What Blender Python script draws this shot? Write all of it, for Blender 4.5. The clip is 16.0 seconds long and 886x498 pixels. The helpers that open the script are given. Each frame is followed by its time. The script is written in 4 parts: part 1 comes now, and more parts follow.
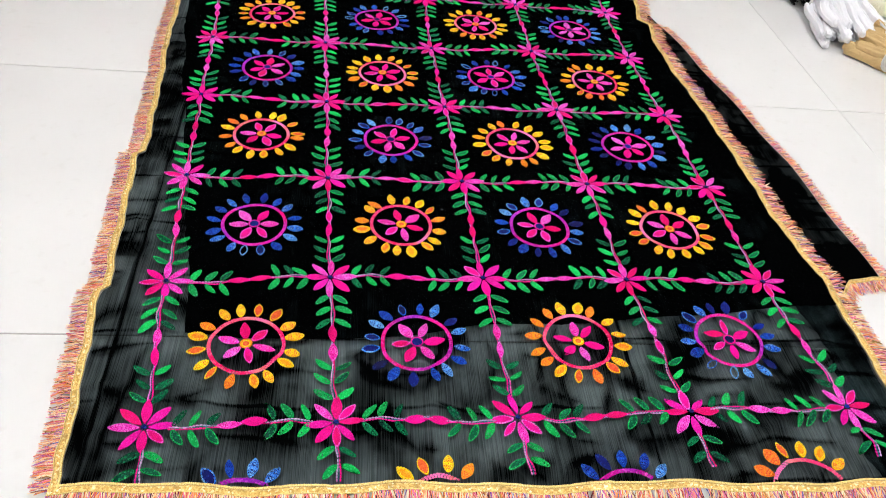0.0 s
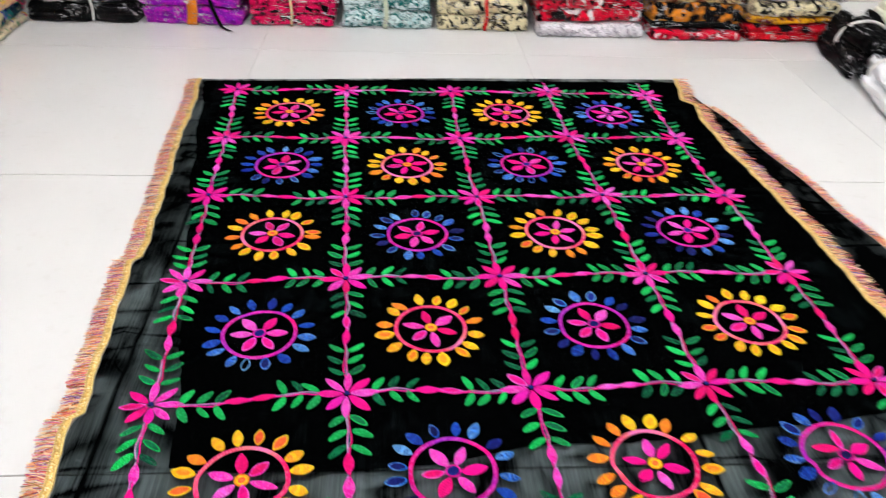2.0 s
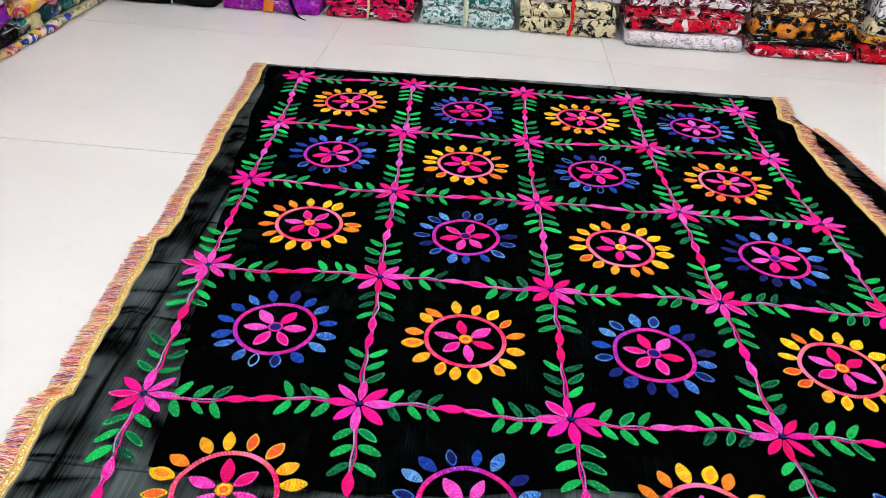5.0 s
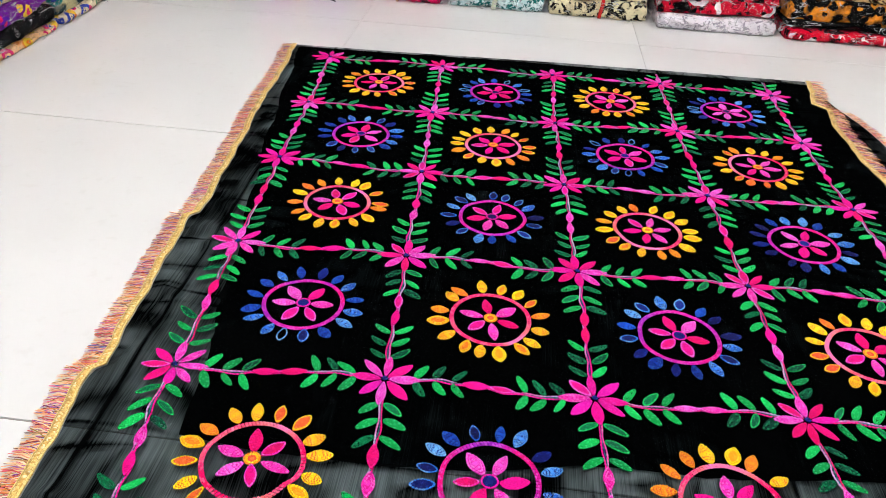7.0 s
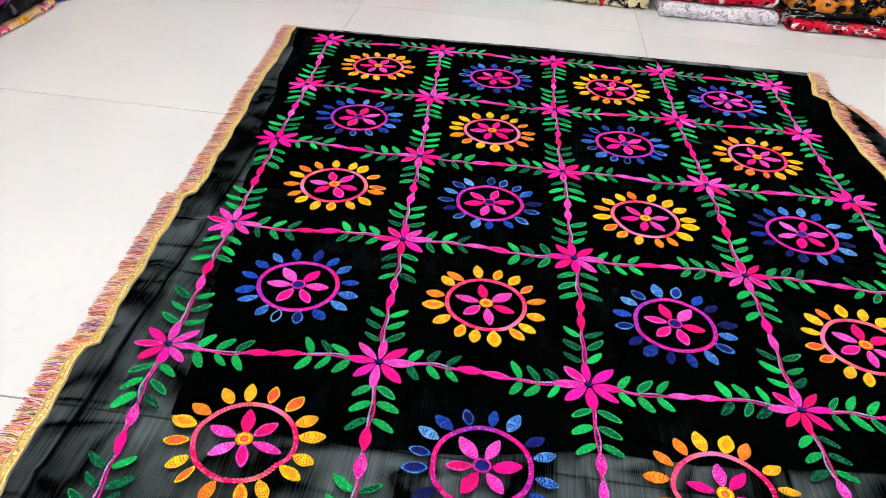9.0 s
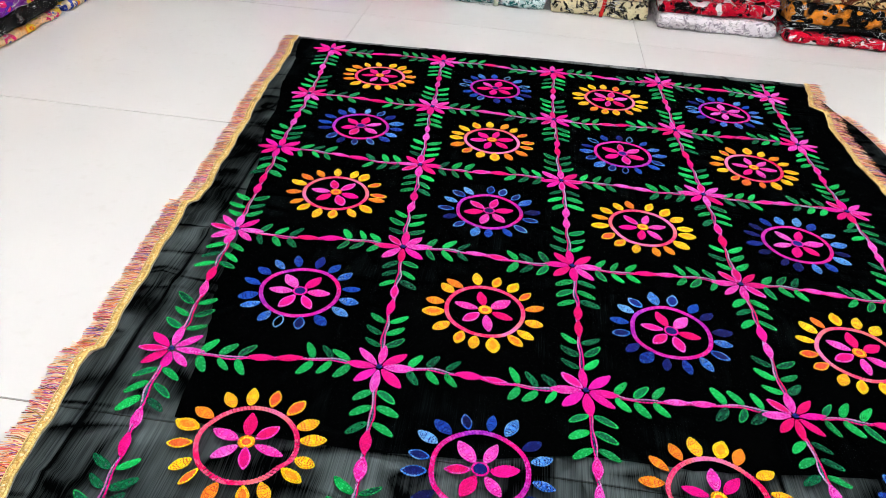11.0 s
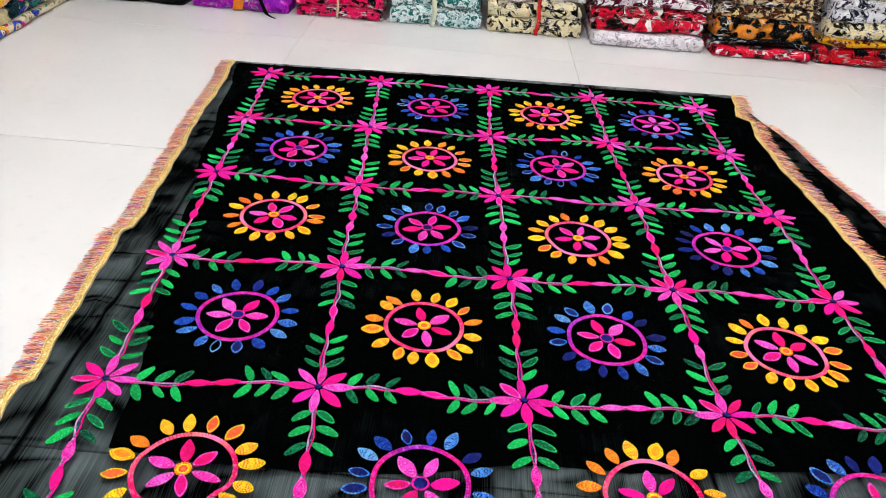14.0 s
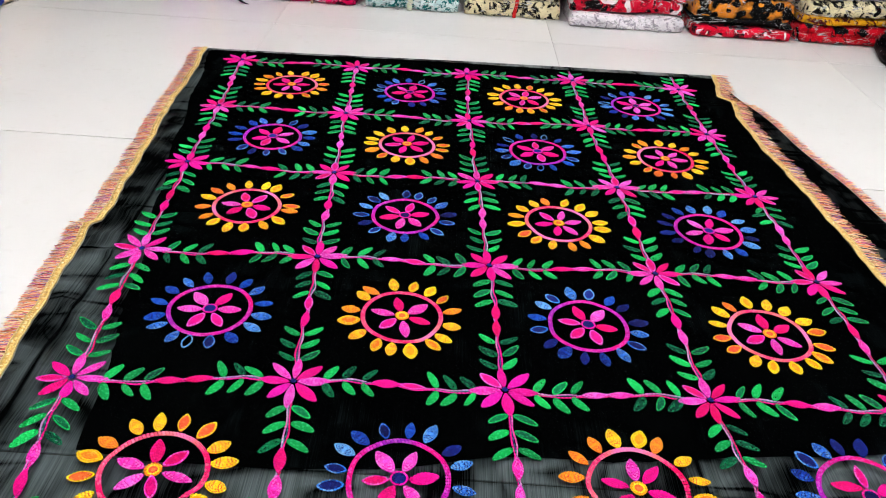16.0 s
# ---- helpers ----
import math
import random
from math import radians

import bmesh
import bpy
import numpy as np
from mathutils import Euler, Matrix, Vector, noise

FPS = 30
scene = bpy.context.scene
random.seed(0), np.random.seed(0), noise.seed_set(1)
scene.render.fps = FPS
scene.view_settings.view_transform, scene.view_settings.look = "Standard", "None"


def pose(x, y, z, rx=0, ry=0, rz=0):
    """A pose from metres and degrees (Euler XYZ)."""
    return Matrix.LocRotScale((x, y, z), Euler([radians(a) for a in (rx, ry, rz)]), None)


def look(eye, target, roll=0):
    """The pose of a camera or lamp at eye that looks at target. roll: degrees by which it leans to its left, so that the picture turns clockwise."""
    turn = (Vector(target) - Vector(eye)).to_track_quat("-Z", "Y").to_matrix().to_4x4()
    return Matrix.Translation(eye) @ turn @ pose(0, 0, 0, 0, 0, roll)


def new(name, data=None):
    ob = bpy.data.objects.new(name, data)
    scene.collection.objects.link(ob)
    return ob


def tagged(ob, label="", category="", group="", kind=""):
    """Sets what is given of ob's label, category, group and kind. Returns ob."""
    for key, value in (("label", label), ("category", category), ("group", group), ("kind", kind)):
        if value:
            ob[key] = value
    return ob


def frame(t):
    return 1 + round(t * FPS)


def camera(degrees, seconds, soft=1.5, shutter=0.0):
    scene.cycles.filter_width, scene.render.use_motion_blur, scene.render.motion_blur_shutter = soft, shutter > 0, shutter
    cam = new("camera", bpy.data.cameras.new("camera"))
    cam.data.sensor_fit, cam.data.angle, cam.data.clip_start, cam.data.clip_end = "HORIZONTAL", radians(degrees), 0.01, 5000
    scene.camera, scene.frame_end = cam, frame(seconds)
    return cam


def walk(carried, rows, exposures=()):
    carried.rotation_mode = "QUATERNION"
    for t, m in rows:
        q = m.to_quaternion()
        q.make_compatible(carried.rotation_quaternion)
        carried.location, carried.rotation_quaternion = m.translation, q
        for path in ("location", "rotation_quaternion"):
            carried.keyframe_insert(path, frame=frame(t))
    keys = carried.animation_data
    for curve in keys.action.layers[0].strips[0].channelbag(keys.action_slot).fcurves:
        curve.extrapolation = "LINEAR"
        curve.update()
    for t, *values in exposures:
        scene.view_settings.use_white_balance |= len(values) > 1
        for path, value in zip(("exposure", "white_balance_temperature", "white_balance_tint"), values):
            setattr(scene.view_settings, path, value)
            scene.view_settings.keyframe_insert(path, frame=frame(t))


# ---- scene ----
cam = camera(59.8, 16.0, soft=0.5, shutter=0.4)
PATH = [
    (0, (0.275, -1.821, 0.71), (0.513, -0.346, -0.618), 7.9),
    (0.5, (0.283, -1.826, 0.731), (0.522, -0.316, -0.559), 7.3),
    (1, (0.292, -1.804, 0.713), (0.573, -0.253, -0.518), 6.8),
    (1.5, (0.301, -1.766, 0.676), (0.568, -0.185, -0.52), 5.2),
    (1.7, (0.294, -1.74, 0.643), (0.522, -0.13, -0.521), 4.3),
    (2, (0.298, -1.71, 0.597), (0.43, -0.047, -0.505), 2.7),
    (2.2, (0.288, -1.677, 0.571), (0.301, 0.015, -0.494), 1.6),
    (2.5, (0.292, -1.666, 0.547), (0.097, 0.042, -0.475), 0.6),
    (2.7, (0.3, -1.644, 0.535), (0.042, 0.047, -0.501), 0.9),
    (3, (0.307, -1.64, 0.563), (0.04, 0.082, -0.418), 3.0),
    (3.2, (0.316, -1.625, 0.543), (0.02, 0.1, -0.425), 2.0),
    (3.5, (0.321, -1.622, 0.536), (0.046, 0.109, -0.428), 1.2),
    (4, (0.32, -1.614, 0.523), (0.146, 0.102, -0.491), 2.4),
    (4.5, (0.342, -1.628, 0.525), (0.274, 0.074, -0.523), 3.8),
    (7, (0.342, -1.642, 0.522), (0.208, 0.02, -0.583), 3.5),
    (7.5, (0.346, -1.649, 0.526), (0.201, 0.023, -0.562), 3.2),
    (8, (0.342, -1.637, 0.516), (0.216, 0.025, -0.589), 3.8),
    (8.5, (0.343, -1.639, 0.516), (0.22, 0.007, -0.614), 4.4),
    (11, (0.345, -1.652, 0.522), (0.217, 0.006, -0.589), 4.8),
    (11.5, (0.372, -1.666, 0.533), (0.297, 0.029, -0.526), 4.2),
    (12, (0.374, -1.659, 0.523), (0.366, 0.052, -0.512), 3.6),
    (12.5, (0.369, -1.646, 0.519), (0.369, 0.043, -0.551), 3.4),
    (13, (0.362, -1.648, 0.52), (0.354, 0.032, -0.565), 4.2),
    (13.5, (0.361, -1.654, 0.521), (0.358, 0.031, -0.557), 4.7),
    (14, (0.365, -1.659, 0.525), (0.349, 0.037, -0.535), 4.7),
    (14.5, (0.371, -1.652, 0.523), (0.332, 0.047, -0.532), 2.8),
    (15, (0.37, -1.658, 0.524), (0.355, 0.043, -0.528), 3.5),
    (15.5, (0.369, -1.649, 0.517), (0.367, 0.048, -0.541), 3.9),
    (16, (0.374, -1.641, 0.516), (0.398, 0.038, -0.571), 4.3),
]
EXPOSURES = [(0, -0.10), (0.5, -0.18), (1.5, -0.12), (2.0, -0.06), (2.5, -0.19), (3.5, -0.15), (4.5, -0.11), (8.5, -0.04), (11, -0.04), (12.5, -0.02), (16, -0.02)]
walk(cam, [(t, look(eye, target, roll)) for t, eye, target, roll in PATH], EXPOSURES)

# ---- world and light ----
LAMP_POWER = 520.0
world = bpy.data.worlds.new("room_air")
world.use_nodes = True
world.node_tree.nodes["Background"].inputs[0].default_value = (0.8, 0.85, 1.0, 1)
world.node_tree.nodes["Background"].inputs[1].default_value = 0.1
scene.world = world


# ---- materials ----
def srgb(r, g, b):
    return tuple((v / 255 / 12.92 if v < 10.3 else ((v / 255 + 0.055) / 1.055) ** 2.4) for v in (r, g, b)) + (1.0,)


class Nodes:
    """A small wrapper for building a node material."""

    def __init__(self, name):
        self.mat = bpy.data.materials.new(name)
        self.mat.use_nodes = True
        self.tree = self.mat.node_tree
        self.bsdf = self.tree.nodes["Principled BSDF"]
        self.out = self.tree.nodes["Material Output"]

    def add(self, kind, **settings):
        node = self.tree.nodes.new(kind)
        for key, value in settings.items():
            if key == "inputs":
                for slot, v in value.items():
                    node.inputs[slot].default_value = v
            elif key == "operation":
                node.operation = value
            elif key == "blend_type":
                node.blend_type = value
            elif key == "feature":
                node.feature = value
            elif key == "wave_type":
                node.wave_type = value
        return node

    def link(self, a, b):
        self.tree.links.new(a, b)

    def ramp(self, source, stops, constant=False):
        node = self.tree.nodes.new("ShaderNodeValToRGB")
        if constant:
            node.color_ramp.interpolation = "CONSTANT"
        el = node.color_ramp.elements
        el[0].position, el[1].position = stops[0][0], stops[-1][0]
        for p, _ in stops[1:-1]:
            el.new(p)
        for k, (_, c) in enumerate(stops):
            el[k].color = c if len(c) == 4 else (*c, 1)
        self.link(source, node.inputs[0])
        return node.outputs[0]

    def coords(self, scale=(1, 1, 1), spread=0.0, which="Object"):
        tc = self.add("ShaderNodeTexCoord")
        mp = self.add("ShaderNodeMapping")
        mp.inputs["Scale"].default_value = scale
        self.link(tc.outputs[which], mp.inputs[0])
        if spread:
            info = self.add("ShaderNodeObjectInfo")
            mul = self.add("ShaderNodeMath", operation="MULTIPLY", inputs={1: spread})
            self.link(info.outputs["Random"], mul.inputs[0])
            self.link(mul.outputs[0], mp.inputs["Location"])
        return mp.outputs[0]

    def noise(self, vec, scale, detail=3.0, rough=0.5):
        n = self.add("ShaderNodeTexNoise", inputs={"Scale": scale, "Detail": detail, "Roughness": rough})
        self.link(vec, n.inputs["Vector"])
        return n.outputs["Fac"]

    def voronoi(self, vec, scale, feature="F1"):
        n = self.add("ShaderNodeTexVoronoi", inputs={"Scale": scale}, feature=feature)
        self.link(vec, n.inputs["Vector"])
        return n

    def mix(self, fac, a, b, blend="MIX"):
        n = self.add("ShaderNodeMix", blend_type=blend)
        n.data_type = "RGBA"
        n.blend_type = blend
        for value, slot in ((fac, 0), (a, 6), (b, 7)):
            if isinstance(value, (int, float, tuple)):
                n.inputs[slot].default_value = value
            else:
                self.link(value, n.inputs[slot])
        return n.outputs[2]

    def math(self, op, a, b=0.0):
        n = self.add("ShaderNodeMath", operation=op)
        for value, slot in ((a, 0), (b, 1)):
            if isinstance(value, (int, float)):
                n.inputs[slot].default_value = value
            else:
                self.link(value, n.inputs[slot])
        return n.outputs[0]

    def bump(self, height, strength=0.3, distance=0.001):
        n = self.add("ShaderNodeBump", inputs={"Strength": strength, "Distance": distance})
        self.link(height, n.inputs["Height"])
        self.link(n.outputs[0], self.bsdf.inputs["Normal"])
        return n.outputs[0]

    def base(self, colour, rough=0.5, metal=0.0, coat=0.0, spec=None):
        if isinstance(colour, tuple):
            self.bsdf.inputs["Base Color"].default_value = colour
        else:
            self.link(colour, self.bsdf.inputs["Base Color"])
        if isinstance(rough, float):
            self.bsdf.inputs["Roughness"].default_value = rough
        else:
            self.link(rough, self.bsdf.inputs["Roughness"])
        self.bsdf.inputs["Metallic"].default_value = metal
        self.bsdf.inputs["Coat Weight"].default_value = coat
        if spec is not None:
            self.bsdf.inputs["Specular IOR Level"].default_value = spec
        return self.mat


def tile_material():
    n = Nodes("glazed_tile")
    v = n.coords((1, 1, 1), 7.0)
    cloud = n.noise(v, 3.0, 5.0)
    speck = n.noise(v, 60.0, 2.0)
    c = n.mix(n.ramp(cloud, [(0.3, (0, 0, 0)), (0.7, (1, 1, 1))]), (0.675, 0.67, 0.665, 1), (0.72, 0.715, 0.71, 1))
    c = n.mix(n.ramp(speck, [(0.62, (0, 0, 0)), (0.75, (0.25, 0.25, 0.25))]), c, (0.60, 0.585, 0.56, 1))
    n.bump(n.noise(v, 9.0, 2.0), 0.04, 0.002)
    return n.base(c, n.ramp(cloud, [(0.3, (0.16, 0.16, 0.16)), (0.75, (0.26, 0.26, 0.26))]))


def plain_material(name, colour, rough=0.6, grain=80.0, depth=0.15, strength=0.2, metal=0.0, spec=0.25, relief=0.001):
    """One colour with a cloudy and a fine variation."""
    n = Nodes(name)
    v = n.coords((1, 1, 1), 3.0)
    dark = tuple(x * (1 - depth) for x in colour[:3]) + (1,)
    c = n.mix(n.noise(v, grain, 4.0), dark, colour)
    c = n.mix(n.ramp(n.noise(v, grain / 12), [(0.35, (0, 0, 0)), (0.7, (0.5, 0.5, 0.5))]), c, dark)
    n.bump(n.noise(v, grain * 2 if relief < 0.002 else grain * 0.7, 4.0), strength, relief)
    return n.base(c, rough, metal, spec=spec)


def chiffon_material(name, cover_thin, cover_thick):
    """Sheer black cloth: fine threads over see-through gaps."""
    n = Nodes(name)
    v = n.coords()
    lengthwise = n.coords((1300, 11, 60))
    warp = n.add("ShaderNodeTexNoise", inputs={"Scale": 1.0, "Detail": 3.0})
    n.link(lengthwise, warp.inputs["Vector"])
    crease = 0.0
    for stretch, size in (((3.0, 9.0, 3.0), 1.9), ((8.0, 4.0, 3.0), 1.5)):
        folds = n.noise(n.coords(stretch), size, 1.2, 0.4)
        ridge = n.math("ABSOLUTE", n.math("SUBTRACT", folds, 0.5))
        line = n.ramp(ridge, [(0.0, (1, 1, 1)), (0.012, (0.7, 0.7, 0.7)), (0.055, (0, 0, 0))])
        where = n.ramp(n.noise(n.coords((11, 7, 3), 0.0), 1.0 + size * 0.3, 2.0), [(0.44, (0, 0, 0)), (0.60, (1, 1, 1))])
        crease = n.math("MAXIMUM", crease, n.math("MULTIPLY", line, where))
    # creases pressed in while the cloth lay folded: across every tenth of a metre, and lengthwise
    spots = n.add("ShaderNodeSeparateXYZ")
    n.link(v, spots.inputs[0])
    drift = n.math("MULTIPLY", n.math("SUBTRACT", n.noise(n.coords((5, 2, 1)), 1.0, 1.0), 0.5), 0.030)
    across = n.math("ABSOLUTE", n.math("SUBTRACT", n.math("FRACT", n.math("ADD", n.math("MULTIPLY", n.math("ADD", spots.outputs[1], drift), 10.0), 20.5)), 0.5))
    kept = n.ramp(n.noise(n.coords((9, 13, 1)), 1.0, 2.0), [(0.40, (0.15, 0.15, 0.15)), (0.58, (1, 1, 1))])
    crease = n.math("MAXIMUM", crease, n.math("MULTIPLY", n.ramp(across, [(0.0, (1, 1, 1)), (0.012, (0.8, 0.8, 0.8)), (0.035, (0, 0, 0))]), kept))
    for x_at, tilt in ((-0.014, 0.02), (0.617, 0.0)):
        off = n.math("ABSOLUTE", n.math("SUBTRACT", n.math("ADD", spots.outputs[0], n.math("MULTIPLY", spots.outputs[1], tilt)), x_at))
        crease = n.math("MAXIMUM", crease, n.ramp(off, [(0.0, (1, 1, 1)), (0.0012, (0.9, 0.9, 0.9)), (0.0032, (0, 0, 0))]))
    threads = n.ramp(warp.outputs["Fac"], [(0.33, (0, 0, 0)), (0.66, (1, 1, 1))])
    cover = n.math("ADD", n.math("MULTIPLY", threads, cover_thick - cover_thin), cover_thin)
    patch = n.ramp(n.noise(n.coords((7, 4, 3)), 2.0, 3.0, 0.6), [(0.40, (0, 0, 0)), (0.64, (1, 1, 1))])
    cover = n.math("ADD", cover, n.math("MULTIPLY", patch, 0.27))
    cover = n.math("MINIMUM", n.math("ADD", cover, n.math("MULTIPLY", crease, 0.36)), 0.995)
    n.bump(n.noise(v, 900.0, 2.0), 0.25, 0.0005)
    n.base((0.0008, 0.0010, 0.0011, 1), 0.8, spec=0.0)
    clear = n.add("ShaderNodeBsdfTransparent", inputs={"Color": (0.84, 0.95, 0.97, 1)})
    blend = n.add("ShaderNodeMixShader")
    n.link(cover, blend.inputs[0])
    n.link(clear.outputs[0], blend.inputs[1])
    n.link(n.bsdf.outputs[0], blend.inputs[2])
    n.link(blend.outputs[0], n.out.inputs[0])
    return n.mat


def thread_material(name, stops, pale, pale_share=0.3, rough=0.5, patches=False):
    """Chain-stitched silk: each piece in its own shade, each stitch a little apart, shade inside and between the loops
    painted in by tone.
    """
    n = Nodes(name)
    info = n.add("ShaderNodeObjectInfo")
    pick = info.outputs["Random"]
    if patches:
        pick = n.ramp(n.noise(n.coords((1, 1, 1), 4.0), 17.0, 1.0), [(0.36, (0, 0, 0)), (0.64, (1, 1, 1))])
    shade = n.ramp(pick, stops)
    island = n.add("ShaderNodeNewGeometry").outputs["Random Per Island"]
    bright = n.math("MULTIPLY", n.math("GREATER_THAN", island, 1 - pale_share), 0.4)
    c = n.mix(bright, shade, pale)
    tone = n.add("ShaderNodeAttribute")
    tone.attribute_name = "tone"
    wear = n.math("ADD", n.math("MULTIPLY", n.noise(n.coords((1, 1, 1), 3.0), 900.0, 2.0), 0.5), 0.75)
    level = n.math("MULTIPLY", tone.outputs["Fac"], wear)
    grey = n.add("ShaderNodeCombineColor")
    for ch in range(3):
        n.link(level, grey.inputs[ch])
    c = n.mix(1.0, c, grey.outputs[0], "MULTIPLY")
    n.bump(n.noise(n.coords((900, 2400, 900), 5.0), 1.0, 2.0), 0.4, 0.0004)
    return n.base(c, rough, spec=0.10)


def gold_material():
    n = Nodes("gold_lace")
    v = n.coords()
    cells = n.voronoi(v, 850.0)
    c = n.ramp(cells.outputs["Distance"], [(0.1, srgb(252, 238, 178)), (0.5, srgb(242, 214, 128)), (0.9, srgb(184, 140, 64))])
    c = n.mix(n.ramp(n.noise(v, 60.0), [(0.4, (0, 0, 0)), (0.7, (0.6, 0.6, 0.6))]), c, srgb(236, 204, 122))
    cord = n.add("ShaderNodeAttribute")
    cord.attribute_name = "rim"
    # Low rim mixes in brown, painting shade into the grooves beside the cords.
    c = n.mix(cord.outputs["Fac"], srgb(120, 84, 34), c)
    n.bump(cells.outputs["Distance"], 0.6, -0.0008)
    return n.base(c, 0.42, 0.1)


def sequin_material():
    n = Nodes("gold_sequins")
    v = n.coords()
    cells = n.voronoi(v, 520.0)
    pick = n.add("ShaderNodeSeparateColor")
    n.link(cells.outputs["Color"], pick.inputs[0])
    c = n.ramp(pick.outputs[0], [(0.0, srgb(206, 158, 76)), (0.5, srgb(230, 190, 104)), (0.85, srgb(246, 218, 140)), (1.0, srgb(255, 248, 215))])
    c = n.mix(n.ramp(n.noise(v, 45.0, 2.0), [(0.58, (0, 0, 0)), (0.7, (0.6, 0.6, 0.6))]), c, srgb(130, 86, 34))
    n.bump(cells.outputs["Distance"], 0.8, -0.0012)
    return n.base(c, 0.34, 0.35)


def fringe_material():
    n = Nodes("fringe_thread")
    geo = n.add("ShaderNodeNewGeometry")
    c = n.ramp(geo.outputs["Random Per Island"], [
        (0.0, srgb(234, 160, 118)), (0.16, srgb(248, 212, 158)), (0.30, srgb(214, 84, 84)), (0.40, srgb(232, 112, 156)),
        (0.50, srgb(150, 86, 176)), (0.57, srgb(240, 142, 62)), (0.66, srgb(168, 132, 62)), (0.73, srgb(120, 30, 48)),
        (0.79, srgb(250, 228, 196)), (0.93, srgb(96, 104, 180)), (0.97, srgb(70, 34, 34))], True)
    return n.base(c, 0.5, spec=0.3)


def floral_material(name, ground, blooms, eye, size=26.0, cover=0.42, ground_b=None, leaf=None):
    """Printed cloth: scattered blooms with an eye, and leaves, on a coloured ground."""
    n = Nodes(name)
    v0 = n.coords((1, 1, 1), 2.0)
    warp = n.add("ShaderNodeTexNoise", inputs={"Scale": size * 1.6, "Detail": 2.0})
    n.link(v0, warp.inputs["Vector"])
    shift = n.add("ShaderNodeVectorMath", operation="SCALE")
    shift.inputs["Scale"].default_value = 0.5 / size
    n.link(warp.outputs["Color"], shift.inputs[0])
    plus = n.add("ShaderNodeVectorMath", operation="ADD")
    n.link(v0, plus.inputs[0])
    n.link(shift.outputs[0], plus.inputs[1])
    v = plus.outputs[0]
    c = ground
    if ground_b:
        c = n.mix(n.ramp(n.noise(v, size * 0.5, 2.0), [(0.47, (0, 0, 0)), (0.53, (1, 1, 1))]), ground, ground_b)
    if leaf:
        lv = n.voronoi(v, size * 1.7)
        c = n.mix(n.ramp(lv.outputs["Distance"], [(0.28, (1, 1, 1)), (0.33, (0, 0, 0))]), c, leaf)
    cells = n.voronoi(v, size)
    pick = n.add("ShaderNodeSeparateColor")
    n.link(cells.outputs["Color"], pick.inputs[0])
    steps = [(i / len(blooms), b) for i, b in enumerate(blooms)]
    flower = n.ramp(pick.outputs[0], steps, True)
    ring = n.ramp(cells.outputs["Distance"], [(cover * 0.55, (1, 1, 1)), (cover * 0.6, (0, 0, 0))])
    flower = n.mix(ring, flower, n.ramp(pick.outputs[1], steps[::1], True))
    inside = n.ramp(cells.outputs["Distance"], [(cover * 0.25, (1, 1, 1)), (cover * 0.3, (0, 0, 0))])
    flower = n.mix(inside, flower, eye)
    c = n.mix(n.ramp(cells.outputs["Distance"], [(cover, (1, 1, 1)), (cover + 0.05, (0, 0, 0))]), c, flower)
    # Dark streaks multiplied into the print imitate shade in its creases.
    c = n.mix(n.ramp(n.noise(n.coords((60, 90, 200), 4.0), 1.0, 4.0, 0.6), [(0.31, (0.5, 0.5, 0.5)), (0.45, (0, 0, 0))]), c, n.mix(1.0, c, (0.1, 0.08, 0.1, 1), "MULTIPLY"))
    n.bump(n.noise(v0, 55.0, 4.0), 0.8, 0.014)
    return n.base(c, 0.6, spec=0.06)


def swirl_material(name, ground, motif, size=30.0, level=0.5, third=None):
    """Printed cloth: curling leaf shapes of one or two colours on a ground."""
    n = Nodes(name)
    v = n.coords((1, 1, 1), 2.0)
    t = n.add("ShaderNodeTexNoise", inputs={"Scale": size, "Detail": 5.0, "Roughness": 0.58, "Distortion": 1.3})
    n.link(v, t.inputs["Vector"])
    c = n.mix(n.ramp(t.outputs["Fac"], [(level - 0.03, (0, 0, 0)), (level + 0.03, (1, 1, 1))]), ground, motif)
    if third:
        u = n.add("ShaderNodeTexNoise", inputs={"Scale": size * 0.7, "Detail": 2.0, "Distortion": 1.2})
        n.link(n.coords((1, 1, 1), 5.0), u.inputs["Vector"])
        c = n.mix(n.ramp(u.outputs["Fac"], [(0.59, (0, 0, 0)), (0.62, (1, 1, 1))]), c, third)
    # Crease shade painted over the print as stretched dark noise.
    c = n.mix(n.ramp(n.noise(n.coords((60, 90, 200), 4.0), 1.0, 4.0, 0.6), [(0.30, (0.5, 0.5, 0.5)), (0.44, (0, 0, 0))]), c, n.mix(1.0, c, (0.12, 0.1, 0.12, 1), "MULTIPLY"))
    n.bump(n.noise(v, 55.0, 4.0), 0.8, 0.014)
    return n.base(c, 0.6, spec=0.06)


